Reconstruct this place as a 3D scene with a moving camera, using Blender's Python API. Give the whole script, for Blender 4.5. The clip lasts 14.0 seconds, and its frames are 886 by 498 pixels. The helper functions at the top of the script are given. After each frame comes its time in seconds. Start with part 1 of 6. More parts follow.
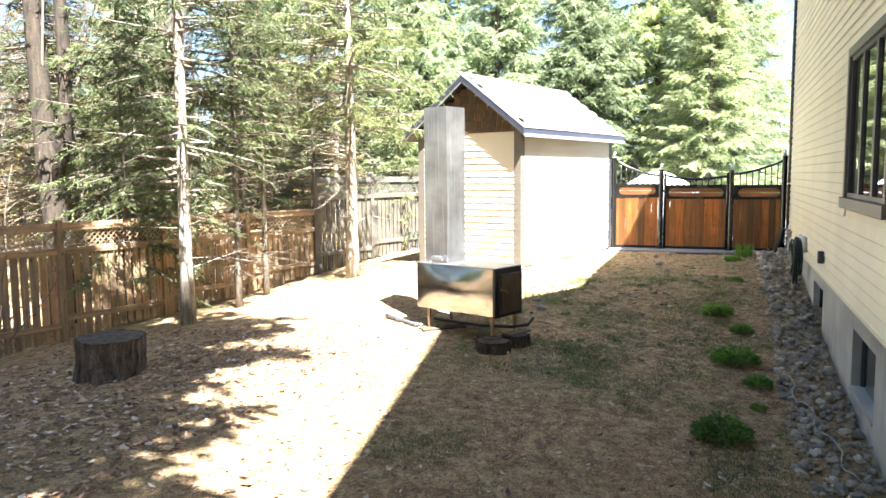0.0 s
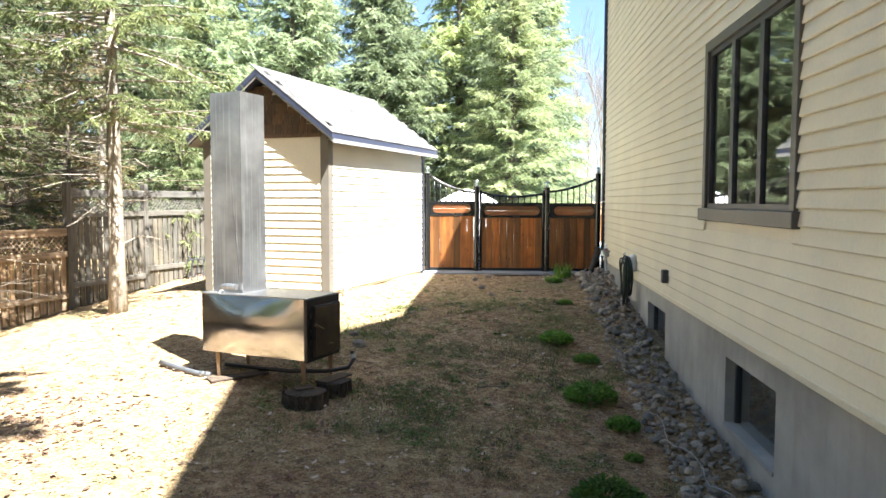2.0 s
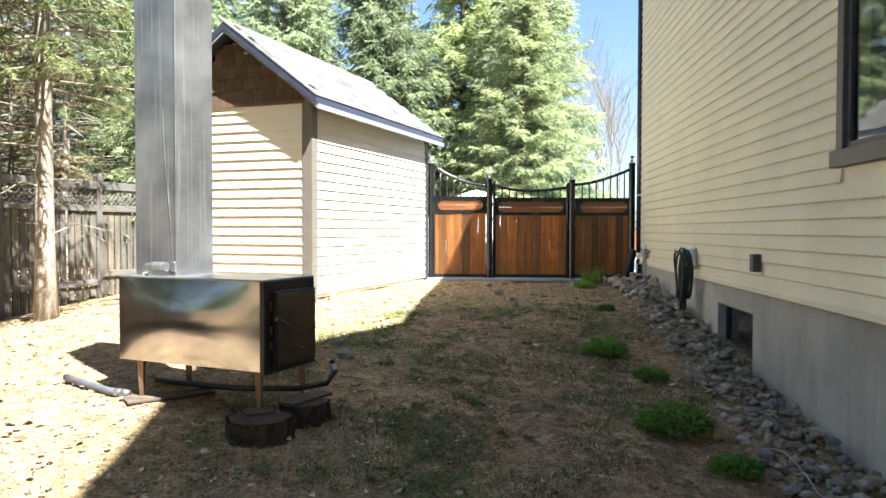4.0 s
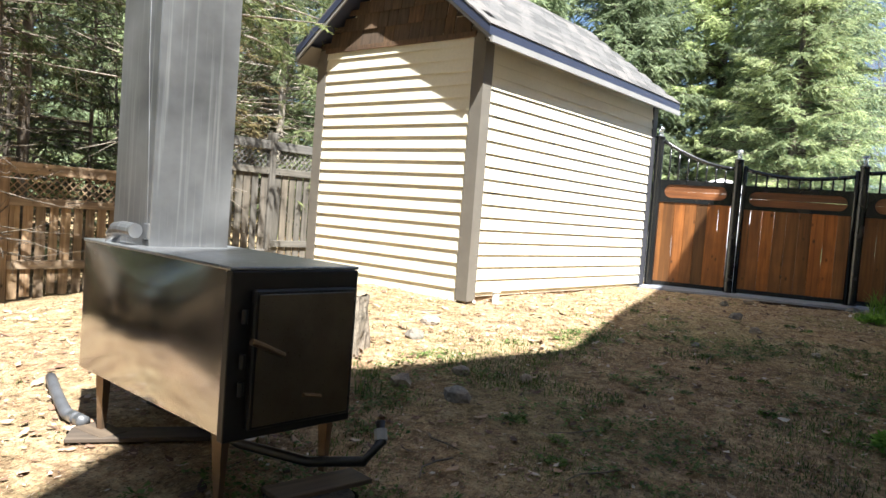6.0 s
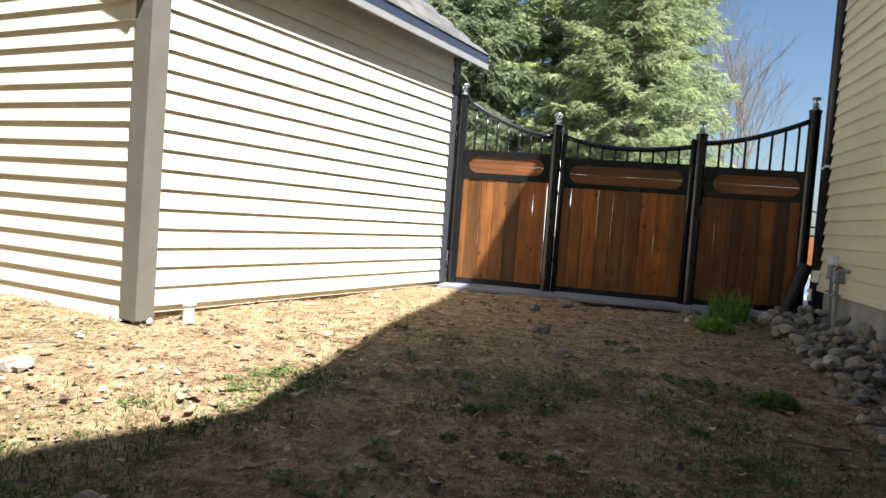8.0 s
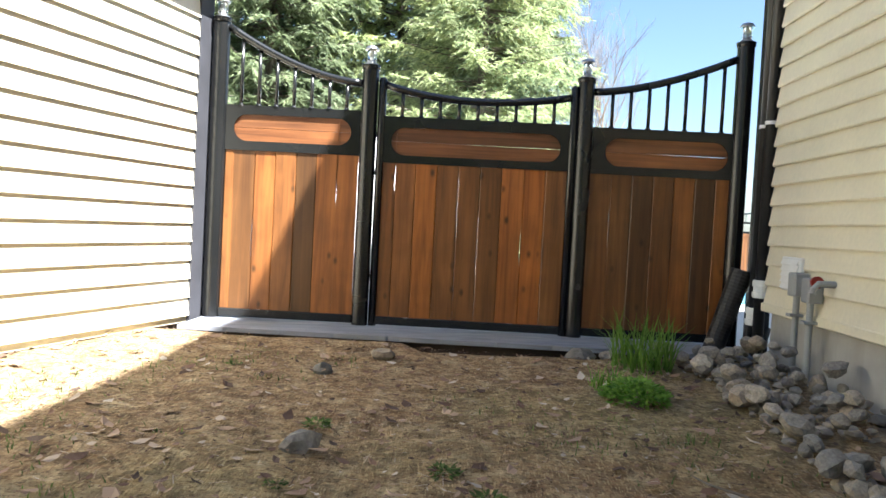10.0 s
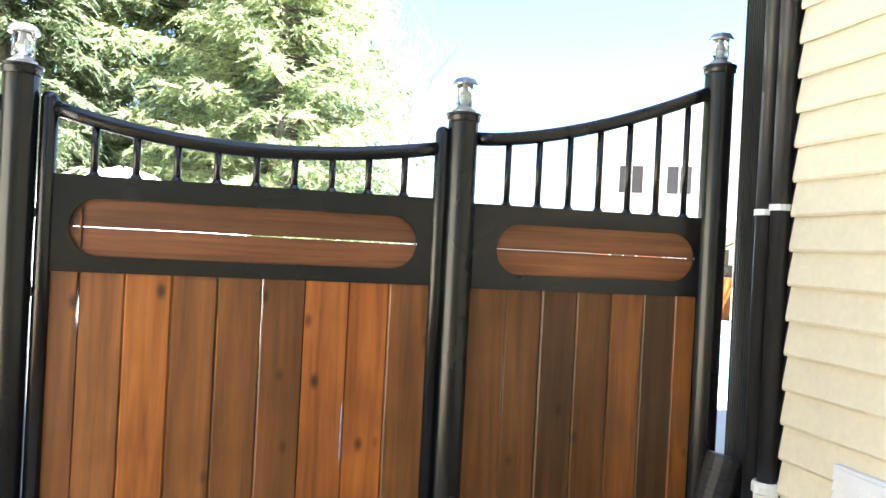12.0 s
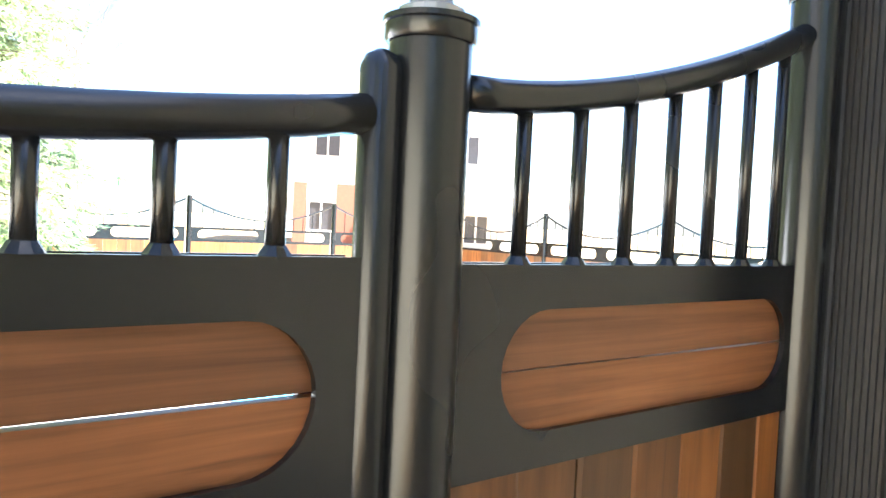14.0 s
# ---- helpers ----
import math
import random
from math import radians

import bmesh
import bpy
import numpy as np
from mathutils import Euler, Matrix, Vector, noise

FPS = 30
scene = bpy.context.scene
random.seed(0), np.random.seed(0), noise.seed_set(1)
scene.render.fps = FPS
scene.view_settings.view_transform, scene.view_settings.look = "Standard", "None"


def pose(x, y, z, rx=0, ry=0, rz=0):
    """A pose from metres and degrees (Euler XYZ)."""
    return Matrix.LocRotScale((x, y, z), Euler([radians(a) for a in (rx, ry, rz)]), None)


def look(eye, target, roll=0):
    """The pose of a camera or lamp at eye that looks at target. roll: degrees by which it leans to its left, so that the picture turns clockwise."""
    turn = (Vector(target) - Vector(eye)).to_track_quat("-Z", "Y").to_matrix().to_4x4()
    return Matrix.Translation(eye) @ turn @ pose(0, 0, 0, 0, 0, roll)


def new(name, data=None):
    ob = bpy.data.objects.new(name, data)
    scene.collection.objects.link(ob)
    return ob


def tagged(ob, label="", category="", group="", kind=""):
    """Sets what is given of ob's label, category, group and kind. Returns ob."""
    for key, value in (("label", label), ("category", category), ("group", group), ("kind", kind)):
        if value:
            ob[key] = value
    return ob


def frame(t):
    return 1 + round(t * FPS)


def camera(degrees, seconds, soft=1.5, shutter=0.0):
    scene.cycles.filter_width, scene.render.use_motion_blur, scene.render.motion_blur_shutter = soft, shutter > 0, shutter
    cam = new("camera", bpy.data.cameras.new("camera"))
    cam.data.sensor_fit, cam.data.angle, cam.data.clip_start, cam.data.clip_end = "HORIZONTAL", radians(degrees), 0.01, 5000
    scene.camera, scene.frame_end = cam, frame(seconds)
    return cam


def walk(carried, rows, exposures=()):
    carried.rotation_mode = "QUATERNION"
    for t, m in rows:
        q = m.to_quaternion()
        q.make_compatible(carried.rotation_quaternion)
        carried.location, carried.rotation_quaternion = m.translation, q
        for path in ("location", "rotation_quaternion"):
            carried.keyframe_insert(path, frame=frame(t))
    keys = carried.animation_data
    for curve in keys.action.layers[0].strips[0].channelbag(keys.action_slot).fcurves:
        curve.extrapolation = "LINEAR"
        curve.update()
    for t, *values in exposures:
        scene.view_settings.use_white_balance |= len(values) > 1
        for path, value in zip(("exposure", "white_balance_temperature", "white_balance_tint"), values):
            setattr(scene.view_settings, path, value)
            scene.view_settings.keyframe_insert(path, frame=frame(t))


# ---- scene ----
cam = camera(62.4, 14.0)
PATH = [
    (0, (0.203, -0.885, 1.71), (-0.503, 0.976, 1.51), -0.5),
    (0.5, (-0.013, -0.573, 1.688), (-0.669, 1.308, 1.502), 0.6),
    (1, (-0.179, -0.199, 1.645), (-0.844, 1.68, 1.478), 0.3),
    (1.5, (-0.331, 0.3, 1.594), (-0.757, 2.252, 1.486), 1.5),
    (1.8, (-0.458, 0.621, 1.553), (-0.702, 2.604, 1.453), 1.3),
    (2, (-0.501, 0.837, 1.51), (-0.662, 2.827, 1.377), 0.1),
    (2.2, (-0.554, 1.041, 1.453), (-0.597, 3.034, 1.291), 0.1),
    (4.3, (-0.833, 3.445, 0.859), (-1.057, 5.432, 0.814), 0.1),
    (4.5, (-0.787, 3.738, 0.856), (-1.132, 5.707, 0.771), -1.1),
    (5, (-0.686, 4.372, 0.845), (-1.167, 6.31, 0.736), -2.1),
    (5.5, (-0.722, 5.001, 0.826), (-1.489, 6.846, 0.738), 1.9),
    (6, (-0.696, 5.647, 0.803), (-1.486, 7.482, 0.706), 4.4),
    (6.5, (-0.63, 6.274, 0.79), (-1.365, 8.13, 0.68), 5.5),
    (7, (-0.538, 6.935, 0.785), (-1.147, 8.835, 0.65), 3.1),
    (7.5, (-0.47, 7.595, 0.768), (-0.958, 9.531, 0.65), 3.4),
    (7.7, (-0.472, 7.837, 0.767), (-0.938, 9.78, 0.671), 4.0),
    (9.8, (-0.391, 10.725, 0.716), (-0.473, 12.722, 0.64), 2.5),
    (10, (-0.335, 11.049, 0.752), (-0.397, 13.047, 0.687), 3.0),
    (10.5, (-0.341, 11.677, 0.852), (-0.267, 13.674, 0.769), 2.6),
    (11, (-0.326, 12.33, 0.95), (-0.002, 14.302, 0.895), 2.8),
    (11.5, (-0.322, 12.927, 1.102), (0.161, 14.868, 1.068), 3.6),
    (12, (-0.25, 13.416, 1.289), (0.214, 15.361, 1.285), 2.9),
    (12.5, (-0.251, 13.865, 1.407), (0.324, 15.78, 1.418), 2.2),
    (13, (-0.277, 14.37, 1.503), (0.453, 16.231, 1.455), 2.0),
    (13.5, (-0.260, 14.845, 1.53), (0.748, 16.569, 1.438), 2.5),
    (14, (-0.156, 15.19, 1.51), (1.069, 16.77, 1.439), 2.8),
]
EXPOSURES = [(0.0, 3.45, 5950, 9), (1.0, 3.3, 5950, 9), (2.0, 3.0, 5850, 8), (4.5, 2.72, 5800, 8), (6.0, 2.2, 5800, 8), (7.0, 1.72, 5800, 8), (7.7, 1.75, 5800, 8), (9.8, 2.78, 5750, 8), (11.0, 3.42, 5700, 9), (12.5, 4.0, 5700, 9), (14.0, 4.1, 5700, 9)]
walk(cam, [(t, look(eye, target, roll)) for t, eye, target, roll in PATH], EXPOSURES)

# ---- world, sun, exposure ----
world = bpy.data.worlds.new("sky")
scene.world = world
world.use_nodes = True
SUN = Vector((0.46, -0.42, 1.0)).normalized()
wn = world.node_tree
sky = wn.nodes.new("ShaderNodeTexSky")
sky.sky_type, sky.sun_disc = "NISHITA", False
sky.sun_elevation = math.asin(SUN.z)
sky.sun_rotation = math.atan2(SUN.x, SUN.y)
sky.air_density, sky.dust_density = 1.0, 1.2
bg = wn.nodes["Background"]
bg.inputs["Strength"].default_value = 0.037
wn.links.new(sky.outputs["Color"], bg.inputs["Color"])
sun_data = bpy.data.lights.new("sun", "SUN")
sun_data.energy, sun_data.angle, sun_data.color = 5.0, radians(0.6), (1.0, 0.93, 0.82)
sun = new("sun", sun_data)
sun.matrix_world = look((20, -18, 44), (20 - SUN.x, -18 - SUN.y, 44 - SUN.z))

# ---- materials ----
def mat(name, build):
    m = bpy.data.materials.new(name)
    m.use_nodes = True
    nt = m.node_tree
    build(nt, nt.nodes["Principled BSDF"])
    return m


def node(nt, kind, **values):
    n = nt.nodes.new(kind)
    for key, value in values.items():
        n.inputs[key].default_value = value
    return n


def ramp(nt, fac, stops):
    r = nt.nodes.new("ShaderNodeValToRGB")
    e = r.color_ramp.elements
    while len(e) < len(stops):
        e.new(0.5)
    for el, (at, c) in zip(e, stops):
        el.position, el.color = at, (*c, 1)
    nt.links.new(fac, r.inputs["Fac"])
    return r.outputs["Color"]


def coords(nt, scale=(1, 1, 1), kind="Object", turn=(0, 0, 0)):
    c = nt.nodes.new("ShaderNodeTexCoord")
    mp = nt.nodes.new("ShaderNodeMapping")
    mp.inputs["Scale"].default_value = scale
    mp.inputs["Rotation"].default_value = turn
    nt.links.new(c.outputs[kind], mp.inputs["Vector"])
    return mp.outputs["Vector"]


def world_coords(nt, scale=(1, 1, 1)):
    g = nt.nodes.new("ShaderNodeNewGeometry")
    mp = nt.nodes.new("ShaderNodeMapping")
    mp.inputs["Scale"].default_value = scale
    nt.links.new(g.outputs["Position"], mp.inputs["Vector"])
    return mp.outputs["Vector"]


def noise_tex(nt, vec, scale, detail=4.0, rough=0.55):
    n = node(nt, "ShaderNodeTexNoise", Scale=scale, Detail=detail, Roughness=rough)
    nt.links.new(vec, n.inputs["Vector"])
    return n.outputs["Fac"]


def mix(nt, fac, a, b, mode="MIX"):
    n = nt.nodes.new("ShaderNodeMix")
    n.data_type, n.blend_type = "RGBA", mode
    for sock, v in ((n.inputs[0], fac), (n.inputs[6], a), (n.inputs[7], b)):
        if isinstance(v, bpy.types.NodeSocket):
            nt.links.new(v, sock)
        elif isinstance(v, tuple):
            sock.default_value = (*v, 1)
        else:
            sock.default_value = v
    return n.outputs[2]


def bump(nt, height, strength, distance=0.01):
    b = node(nt, "ShaderNodeBump", Strength=strength, Distance=distance)
    nt.links.new(height, b.inputs["Height"])
    return b.outputs["Normal"]


def random_of(nt):
    return nt.nodes.new("ShaderNodeObjectInfo").outputs["Random"]


def painted(name, color, dirt, rough=0.5, scale=3.0, relief=0.15, spread=0.06, metal=0.0):
    """Paint, plaster or plastic: a colour with faint stains, grain and relief."""
    def build(nt, b):
        v = world_coords(nt)
        big, fine = noise_tex(nt, v, scale, 5), noise_tex(nt, v, scale * 25, 3)
        c = mix(nt, ramp(nt, big, [(0.35, (0, 0, 0)), (0.75, (1, 1, 1))]), color, dirt)
        c = mix(nt, spread * 4, c, ramp(nt, fine, [(0.3, tuple(x * 0.75 for x in color)), (0.7, tuple(min(1, x * 1.15) for x in color))]))
        nt.links.new(c, b.inputs["Base Color"])
        nt.links.new(ramp(nt, fine, [(0.2, (rough - 0.1,) * 3), (0.8, (rough + 0.1,) * 3)]), b.inputs["Roughness"])
        b.inputs["Metallic"].default_value = metal
        nt.links.new(bump(nt, fine, relief, 0.004), b.inputs["Normal"])
    return mat(name, build)


def boards(name, dark, light, along="Z", rough=0.6, grain=30.0, vary=0.35, knots=True, gloss=0.5):
    """Wood with grain along one axis of the piece, a tone of its own for each piece, and knots."""
    def build(nt, b):
        s = {"X": (1.2, grain, grain), "Y": (grain, 1.2, grain), "Z": (grain, grain, 1.2)}[along]
        r = random_of(nt)
        v = coords(nt, s)
        off = nt.nodes.new("ShaderNodeVectorMath")
        off.operation = "ADD"
        cmb = nt.nodes.new("ShaderNodeCombineXYZ")
        mul = nt.nodes.new("ShaderNodeMath")
        mul.operation = "MULTIPLY"
        mul.inputs[1].default_value = 57.0
        nt.links.new(r, mul.inputs[0])
        for k in range(3):
            nt.links.new(mul.outputs[0], cmb.inputs[k])
        nt.links.new(v, off.inputs[0])
        nt.links.new(cmb.outputs[0], off.inputs[1])
        vec = off.outputs[0]
        g = noise_tex(nt, vec, 1.0, 6, 0.6)
        g.node.inputs["Distortion"].default_value = 0.5
        c = ramp(nt, g, [(0.3, dark), (0.5, tuple((a + q) / 2 for a, q in zip(dark, light))), (0.72, light)])
        tone = ramp(nt, r, [(0.0, (1 - vary, 1 - vary * 0.9, 1 - vary * 0.8)), (0.25, (1 + vary * 0.6, 1 + vary * 0.35, 1 - vary * 0.2)), (0.45, (1.0, 1.0, 1.0)), (0.65, (1 - vary * 0.6, 1 - vary * 0.5, 1 - vary * 0.4)), (0.85, (1 + vary * 0.3,) * 3), (1.0, (1 + vary * 1.4, 1 + vary * 0.8, 1.0))])
        c = mix(nt, 1.0, c, tone, "MULTIPLY")
        big = noise_tex(nt, world_coords(nt), 2.5, 4)
        c = mix(nt, ramp(nt, big, [(0.45, (0, 0, 0)), (0.8, (0.6,) * 3)]), c, tuple(x * 0.55 for x in dark))
        if knots:
            kv = world_coords(nt, {"X": (2.2, 9, 9), "Y": (9, 2.2, 9), "Z": (8, 8, 4.5)}[along])
            vor = node(nt, "ShaderNodeTexVoronoi", Scale=1.0)
            nt.links.new(kv, vor.inputs["Vector"])
            c = mix(nt, ramp(nt, vor.outputs["Distance"], [(0.05, (0.9,) * 3), (0.16, (0, 0, 0))]), c, tuple(x * 0.25 for x in dark))
        nt.links.new(c, b.inputs["Base Color"])
        b.inputs["Roughness"].default_value = rough
        b.inputs["Specular IOR Level"].default_value = gloss
        nt.links.new(bump(nt, g, 0.3, 0.003), b.inputs["Normal"])
    return mat(name, build)


def leafy(name, dark, light, through_light=0.35, tree_vary=0.35):
    def build(nt, b):
        isl = nt.nodes.new("ShaderNodeNewGeometry").outputs["Random Per Island"]
        c = ramp(nt, isl, [(0.0, dark), (0.55, tuple((a + q) / 2 for a, q in zip(dark, light))), (1.0, light)])
        c = mix(nt, 1.0, c, ramp(nt, random_of(nt), [(0.0, (1 - tree_vary,) * 3), (0.5, (1, 1, 1)), (1.0, (1 + tree_vary * 0.9, 1 + tree_vary * 0.7, 1))]), "MULTIPLY")
        big = noise_tex(nt, world_coords(nt), 0.9, 3)
        c = mix(nt, 1.0, c, ramp(nt, big, [(0.3, (0.6, 0.65, 0.6)), (0.7, (1.2, 1.2, 1.05))]), "MULTIPLY")
        nt.links.new(c, b.inputs["Base Color"])
        b.inputs["Roughness"].default_value = 0.6
        b.inputs["Specular IOR Level"].default_value = 0.25
        t = nt.nodes.new("ShaderNodeBsdfTranslucent")
        nt.links.new(c, t.inputs["Color"])
        ms = nt.nodes.new("ShaderNodeMixShader")
        ms.inputs["Fac"].default_value = through_light
        nt.links.new(b.outputs[0], ms.inputs[1])
        nt.links.new(t.outputs[0], ms.inputs[2])
        nt.links.new(ms.outputs[0], nt.nodes["Material Output"].inputs["Surface"])
    return mat(name, build)


def soil(nt, b):
    v = world_coords(nt)
    broad, mid, fine = noise_tex(nt, v, 0.55, 4), noise_tex(nt, v, 7, 7, 0.7), noise_tex(nt, v, 55, 5, 0.75)
    clods = node(nt, "ShaderNodeTexVoronoi", Scale=38.0)
    nt.links.new(v, clods.inputs["Vector"])
    needle = noise_tex(nt, world_coords(nt, (170, 24, 60)), 1.0, 3, 0.6)
    needle2 = noise_tex(nt, world_coords(nt, (26, 160, 60)), 1.0, 3, 0.6)
    c = ramp(nt, mid, [(0.30, (0.10, 0.062, 0.036)), (0.44, (0.28, 0.19, 0.108)), (0.56, (0.43, 0.32, 0.19)), (0.72, (0.62, 0.52, 0.335))])
    c = mix(nt, ramp(nt, needle, [(0.54, (0, 0, 0)), (0.64, (0.75,) * 3)]), c, (0.60, 0.48, 0.285))
    c = mix(nt, ramp(nt, needle2, [(0.56, (0, 0, 0)), (0.66, (0.75,) * 3)]), c, (0.30, 0.165, 0.09))
    c = mix(nt, ramp(nt, broad, [(0.48, (0, 0, 0)), (0.66, (0.4,) * 3)]), c, (0.26, 0.26, 0.12))
    c = mix(nt, ramp(nt, fine, [(0.36, (0.8,) * 3), (0.47, (0, 0, 0))]), c, (0.07, 0.043, 0.027))
    c = mix(nt, 1.0, c, ramp(nt, clods.outputs["Color"], [(0.1, (0.7,) * 3), (0.9, (1.25, 1.2, 1.15))]), "MULTIPLY")
    nt.links.new(c, b.inputs["Base Color"])
    b.inputs["Roughness"].default_value = 0.95
    b.inputs["Specular IOR Level"].default_value = 0.12
    add = nt.nodes.new("ShaderNodeMath")
    nt.links.new(fine, add.inputs[0])
    nt.links.new(needle, add.inputs[1])
    nt.links.new(bump(nt, add.outputs[0], 0.9, 0.022), b.inputs["Normal"])


def bark_of(dark, light, mossy=0.4):
    def build(nt, b):
        v = coords(nt, (9, 9, 1.6))
        g = noise_tex(nt, v, 1.6, 6, 0.65)
        moss = noise_tex(nt, world_coords(nt), 3, 3)
        c = ramp(nt, g, [(0.35, dark), (0.65, light)])
        c = mix(nt, ramp(nt, moss, [(0.5, (0, 0, 0)), (0.75, (mossy,) * 3)]), c, (0.16, 0.15, 0.10))
        crack = node(nt, "ShaderNodeTexVoronoi", Scale=1.0)
        crack.feature = "DISTANCE_TO_EDGE"
        warp = nt.nodes.new("ShaderNodeVectorMath")
        warp.operation = "ADD"
        wob = node(nt, "ShaderNodeTexNoise", Scale=30.0, Detail=5.0)
        nt.links.new(coords(nt), wob.inputs["Vector"])
        nt.links.new(coords(nt, (46, 46, 13)), warp.inputs[0])
        nt.links.new(wob.outputs["Color"], warp.inputs[1])
        nt.links.new(warp.outputs[0], crack.inputs["Vector"])
        c = mix(nt, ramp(nt, crack.outputs["Distance"], [(0.0, (0.6,) * 3), (0.10, (0, 0, 0))]), c, tuple(x * 0.4 for x in dark))
        nt.links.new(c, b.inputs["Base Color"])
        b.inputs["Roughness"].default_value = 0.9
        nt.links.new(bump(nt, g, 0.9, 0.03), b.inputs["Normal"])
    return build


def concrete(nt, b):
    v = world_coords(nt)
    a, f = noise_tex(nt, v, 1.3, 6, 0.6), noise_tex(nt, v, 45, 4)
    streak = noise_tex(nt, world_coords(nt, (1, 3, 0.4)), 2.0, 4)
    c = ramp(nt, a, [(0.3, (0.27, 0.265, 0.25)), (0.7, (0.46, 0.45, 0.42))])
    c = mix(nt, ramp(nt, streak, [(0.5, (0, 0, 0)), (0.75, (0.5,) * 3)]), c, (0.24, 0.22, 0.18))
    nt.links.new(c, b.inputs["Base Color"])
    b.inputs["Roughness"].default_value = 0.9
    nt.links.new(bump(nt, f, 0.35, 0.006), b.inputs["Normal"])


def sheet_steel(nt, b):
    v = coords(nt)
    a, f = noise_tex(nt, v, 3.0, 5), noise_tex(nt, coords(nt, (160, 160, 3)), 1.0, 3)
    nt.links.new(ramp(nt, a, [(0.3, (0.33, 0.33, 0.335)), (0.7, (0.50, 0.49, 0.475))]), b.inputs["Base Color"])
    b.inputs["Metallic"].default_value = 1.0
    nt.links.new(ramp(nt, a, [(0.3, (0.11,) * 3), (0.75, (0.2,) * 3)]), b.inputs["Roughness"])
    nt.links.new(bump(nt, f, 0.04, 0.002), b.inputs["Normal"])


def galvanised(nt, b):
    v = coords(nt)
    a = noise_tex(nt, v, 2.2, 5)
    f = noise_tex(nt, coords(nt, (40, 40, 1.0)), 1.0, 4)
    c = ramp(nt, a, [(0.3, (0.22, 0.225, 0.235)), (0.7, (0.47, 0.475, 0.485))])
    c = mix(nt, ramp(nt, f, [(0.55, (0, 0, 0)), (0.72, (0.6,) * 3)]), c, (0.60, 0.61, 0.62))
    nt.links.new(c, b.inputs["Base Color"])
    b.inputs["Metallic"].default_value = 0.85
    nt.links.new(ramp(nt, a, [(0.3, (0.3,) * 3), (0.7, (0.44,) * 3)]), b.inputs["Roughness"])
    nt.links.new(bump(nt, a, 0.15, 0.02), b.inputs["Normal"])


def stone(nt, b):
    v = coords(nt)
    r = random_of(nt)
    a, f = noise_tex(nt, v, 9, 6, 0.6), noise_tex(nt, v, 60, 4)
    c = ramp(nt, r, [(0.0, (0.12, 0.112, 0.10)), (0.25, (0.36, 0.305, 0.235)), (0.5, (0.22, 0.205, 0.185)), (0.75, (0.33, 0.26, 0.185)), (1.0, (0.52, 0.465, 0.39))])
    c = mix(nt, 1.0, c, ramp(nt, a, [(0.3, (0.6,) * 3), (0.7, (1.2,) * 3)]), "MULTIPLY")
    nt.links.new(c, b.inputs["Base Color"])
    b.inputs["Roughness"].default_value = 0.85
    nt.links.new(bump(nt, f, 0.3, 0.006), b.inputs["Normal"])


def litter(nt, b):
    isl = nt.nodes.new("ShaderNodeNewGeometry").outputs["Random Per Island"]
    c = ramp(nt, isl, [(0.0, (0.06, 0.036, 0.024)), (0.4, (0.20, 0.11, 0.068)), (0.8, (0.40, 0.28, 0.19)), (1.0, (0.60, 0.53, 0.44))])
    nt.links.new(c, b.inputs["Base Color"])
    b.inputs["Roughness"].default_value = 0.85


def clear_glass(nt, b):
    b.inputs["Base Color"].default_value = (0.9, 0.95, 0.93, 1)
    b.inputs["Roughness"].default_value = 0.01
    b.inputs["Transmission Weight"].default_value = 1.0
    b.inputs["IOR"].default_value = 1.5


def pool_water(nt, b):
    b.inputs["Base Color"].default_value = (0.10, 0.42, 0.62, 1)
    b.inputs["Roughness"].default_value = 0.05
    nt.links.new(bump(nt, noise_tex(nt, world_coords(nt), 4, 3), 0.2, 0.03), b.inputs["Normal"])


def black_paint(nt, b):
    v = world_coords(nt)
    nt.links.new(ramp(nt, noise_tex(nt, v, 1.6, 3), [(0.35, (0.008, 0.0085, 0.009)), (0.7, (0.013, 0.0135, 0.014))]), b.inputs["Base Color"])
    b.inputs["Specular IOR Level"].default_value = 0.5
    nt.links.new(ramp(nt, noise_tex(nt, v, 2.5, 2), [(0.3, (0.2,) * 3), (0.7, (0.29,) * 3)]), b.inputs["Roughness"])


def shingle(nt, b):
    v = world_coords(nt)
    f = noise_tex(nt, v, 220, 3)
    c = ramp(nt, f, [(0.3, (0.05, 0.048, 0.047)), (0.7, (0.17, 0.163, 0.158))])
    c = mix(nt, 1.0, c, ramp(nt, random_of(nt), [(0.0, (0.55,) * 3), (0.5, (0.9,) * 3), (1.0, (1.25, 1.2, 1.15))]), "MULTIPLY")
    nt.links.new(c, b.inputs["Base Color"])
    b.inputs["Roughness"].default_value = 0.85
    nt.links.new(bump(nt, f, 0.4, 0.004), b.inputs["Normal"])


M_SOIL = mat("needle_soil", soil)
M_SIDING = painted("cream_siding", (0.755, 0.69, 0.51), (0.64, 0.585, 0.45), 0.5, 1.5, 0.1, 0.05)
M_SHEDSIDE = painted("pale_cream_siding", (0.76, 0.71, 0.57), (0.68, 0.62, 0.48), 0.5, 1.5, 0.1, 0.05)
M_TAUPE = painted("taupe_trim", (0.15, 0.135, 0.112), (0.12, 0.105, 0.087), 0.55, 5)
M_SLATE = painted("dark_trim", (0.055, 0.055, 0.065), (0.035, 0.035, 0.04), 0.5, 5)
M_SOFFIT = painted("grey_fascia", (0.28, 0.272, 0.265), (0.20, 0.195, 0.19), 0.5, 4)
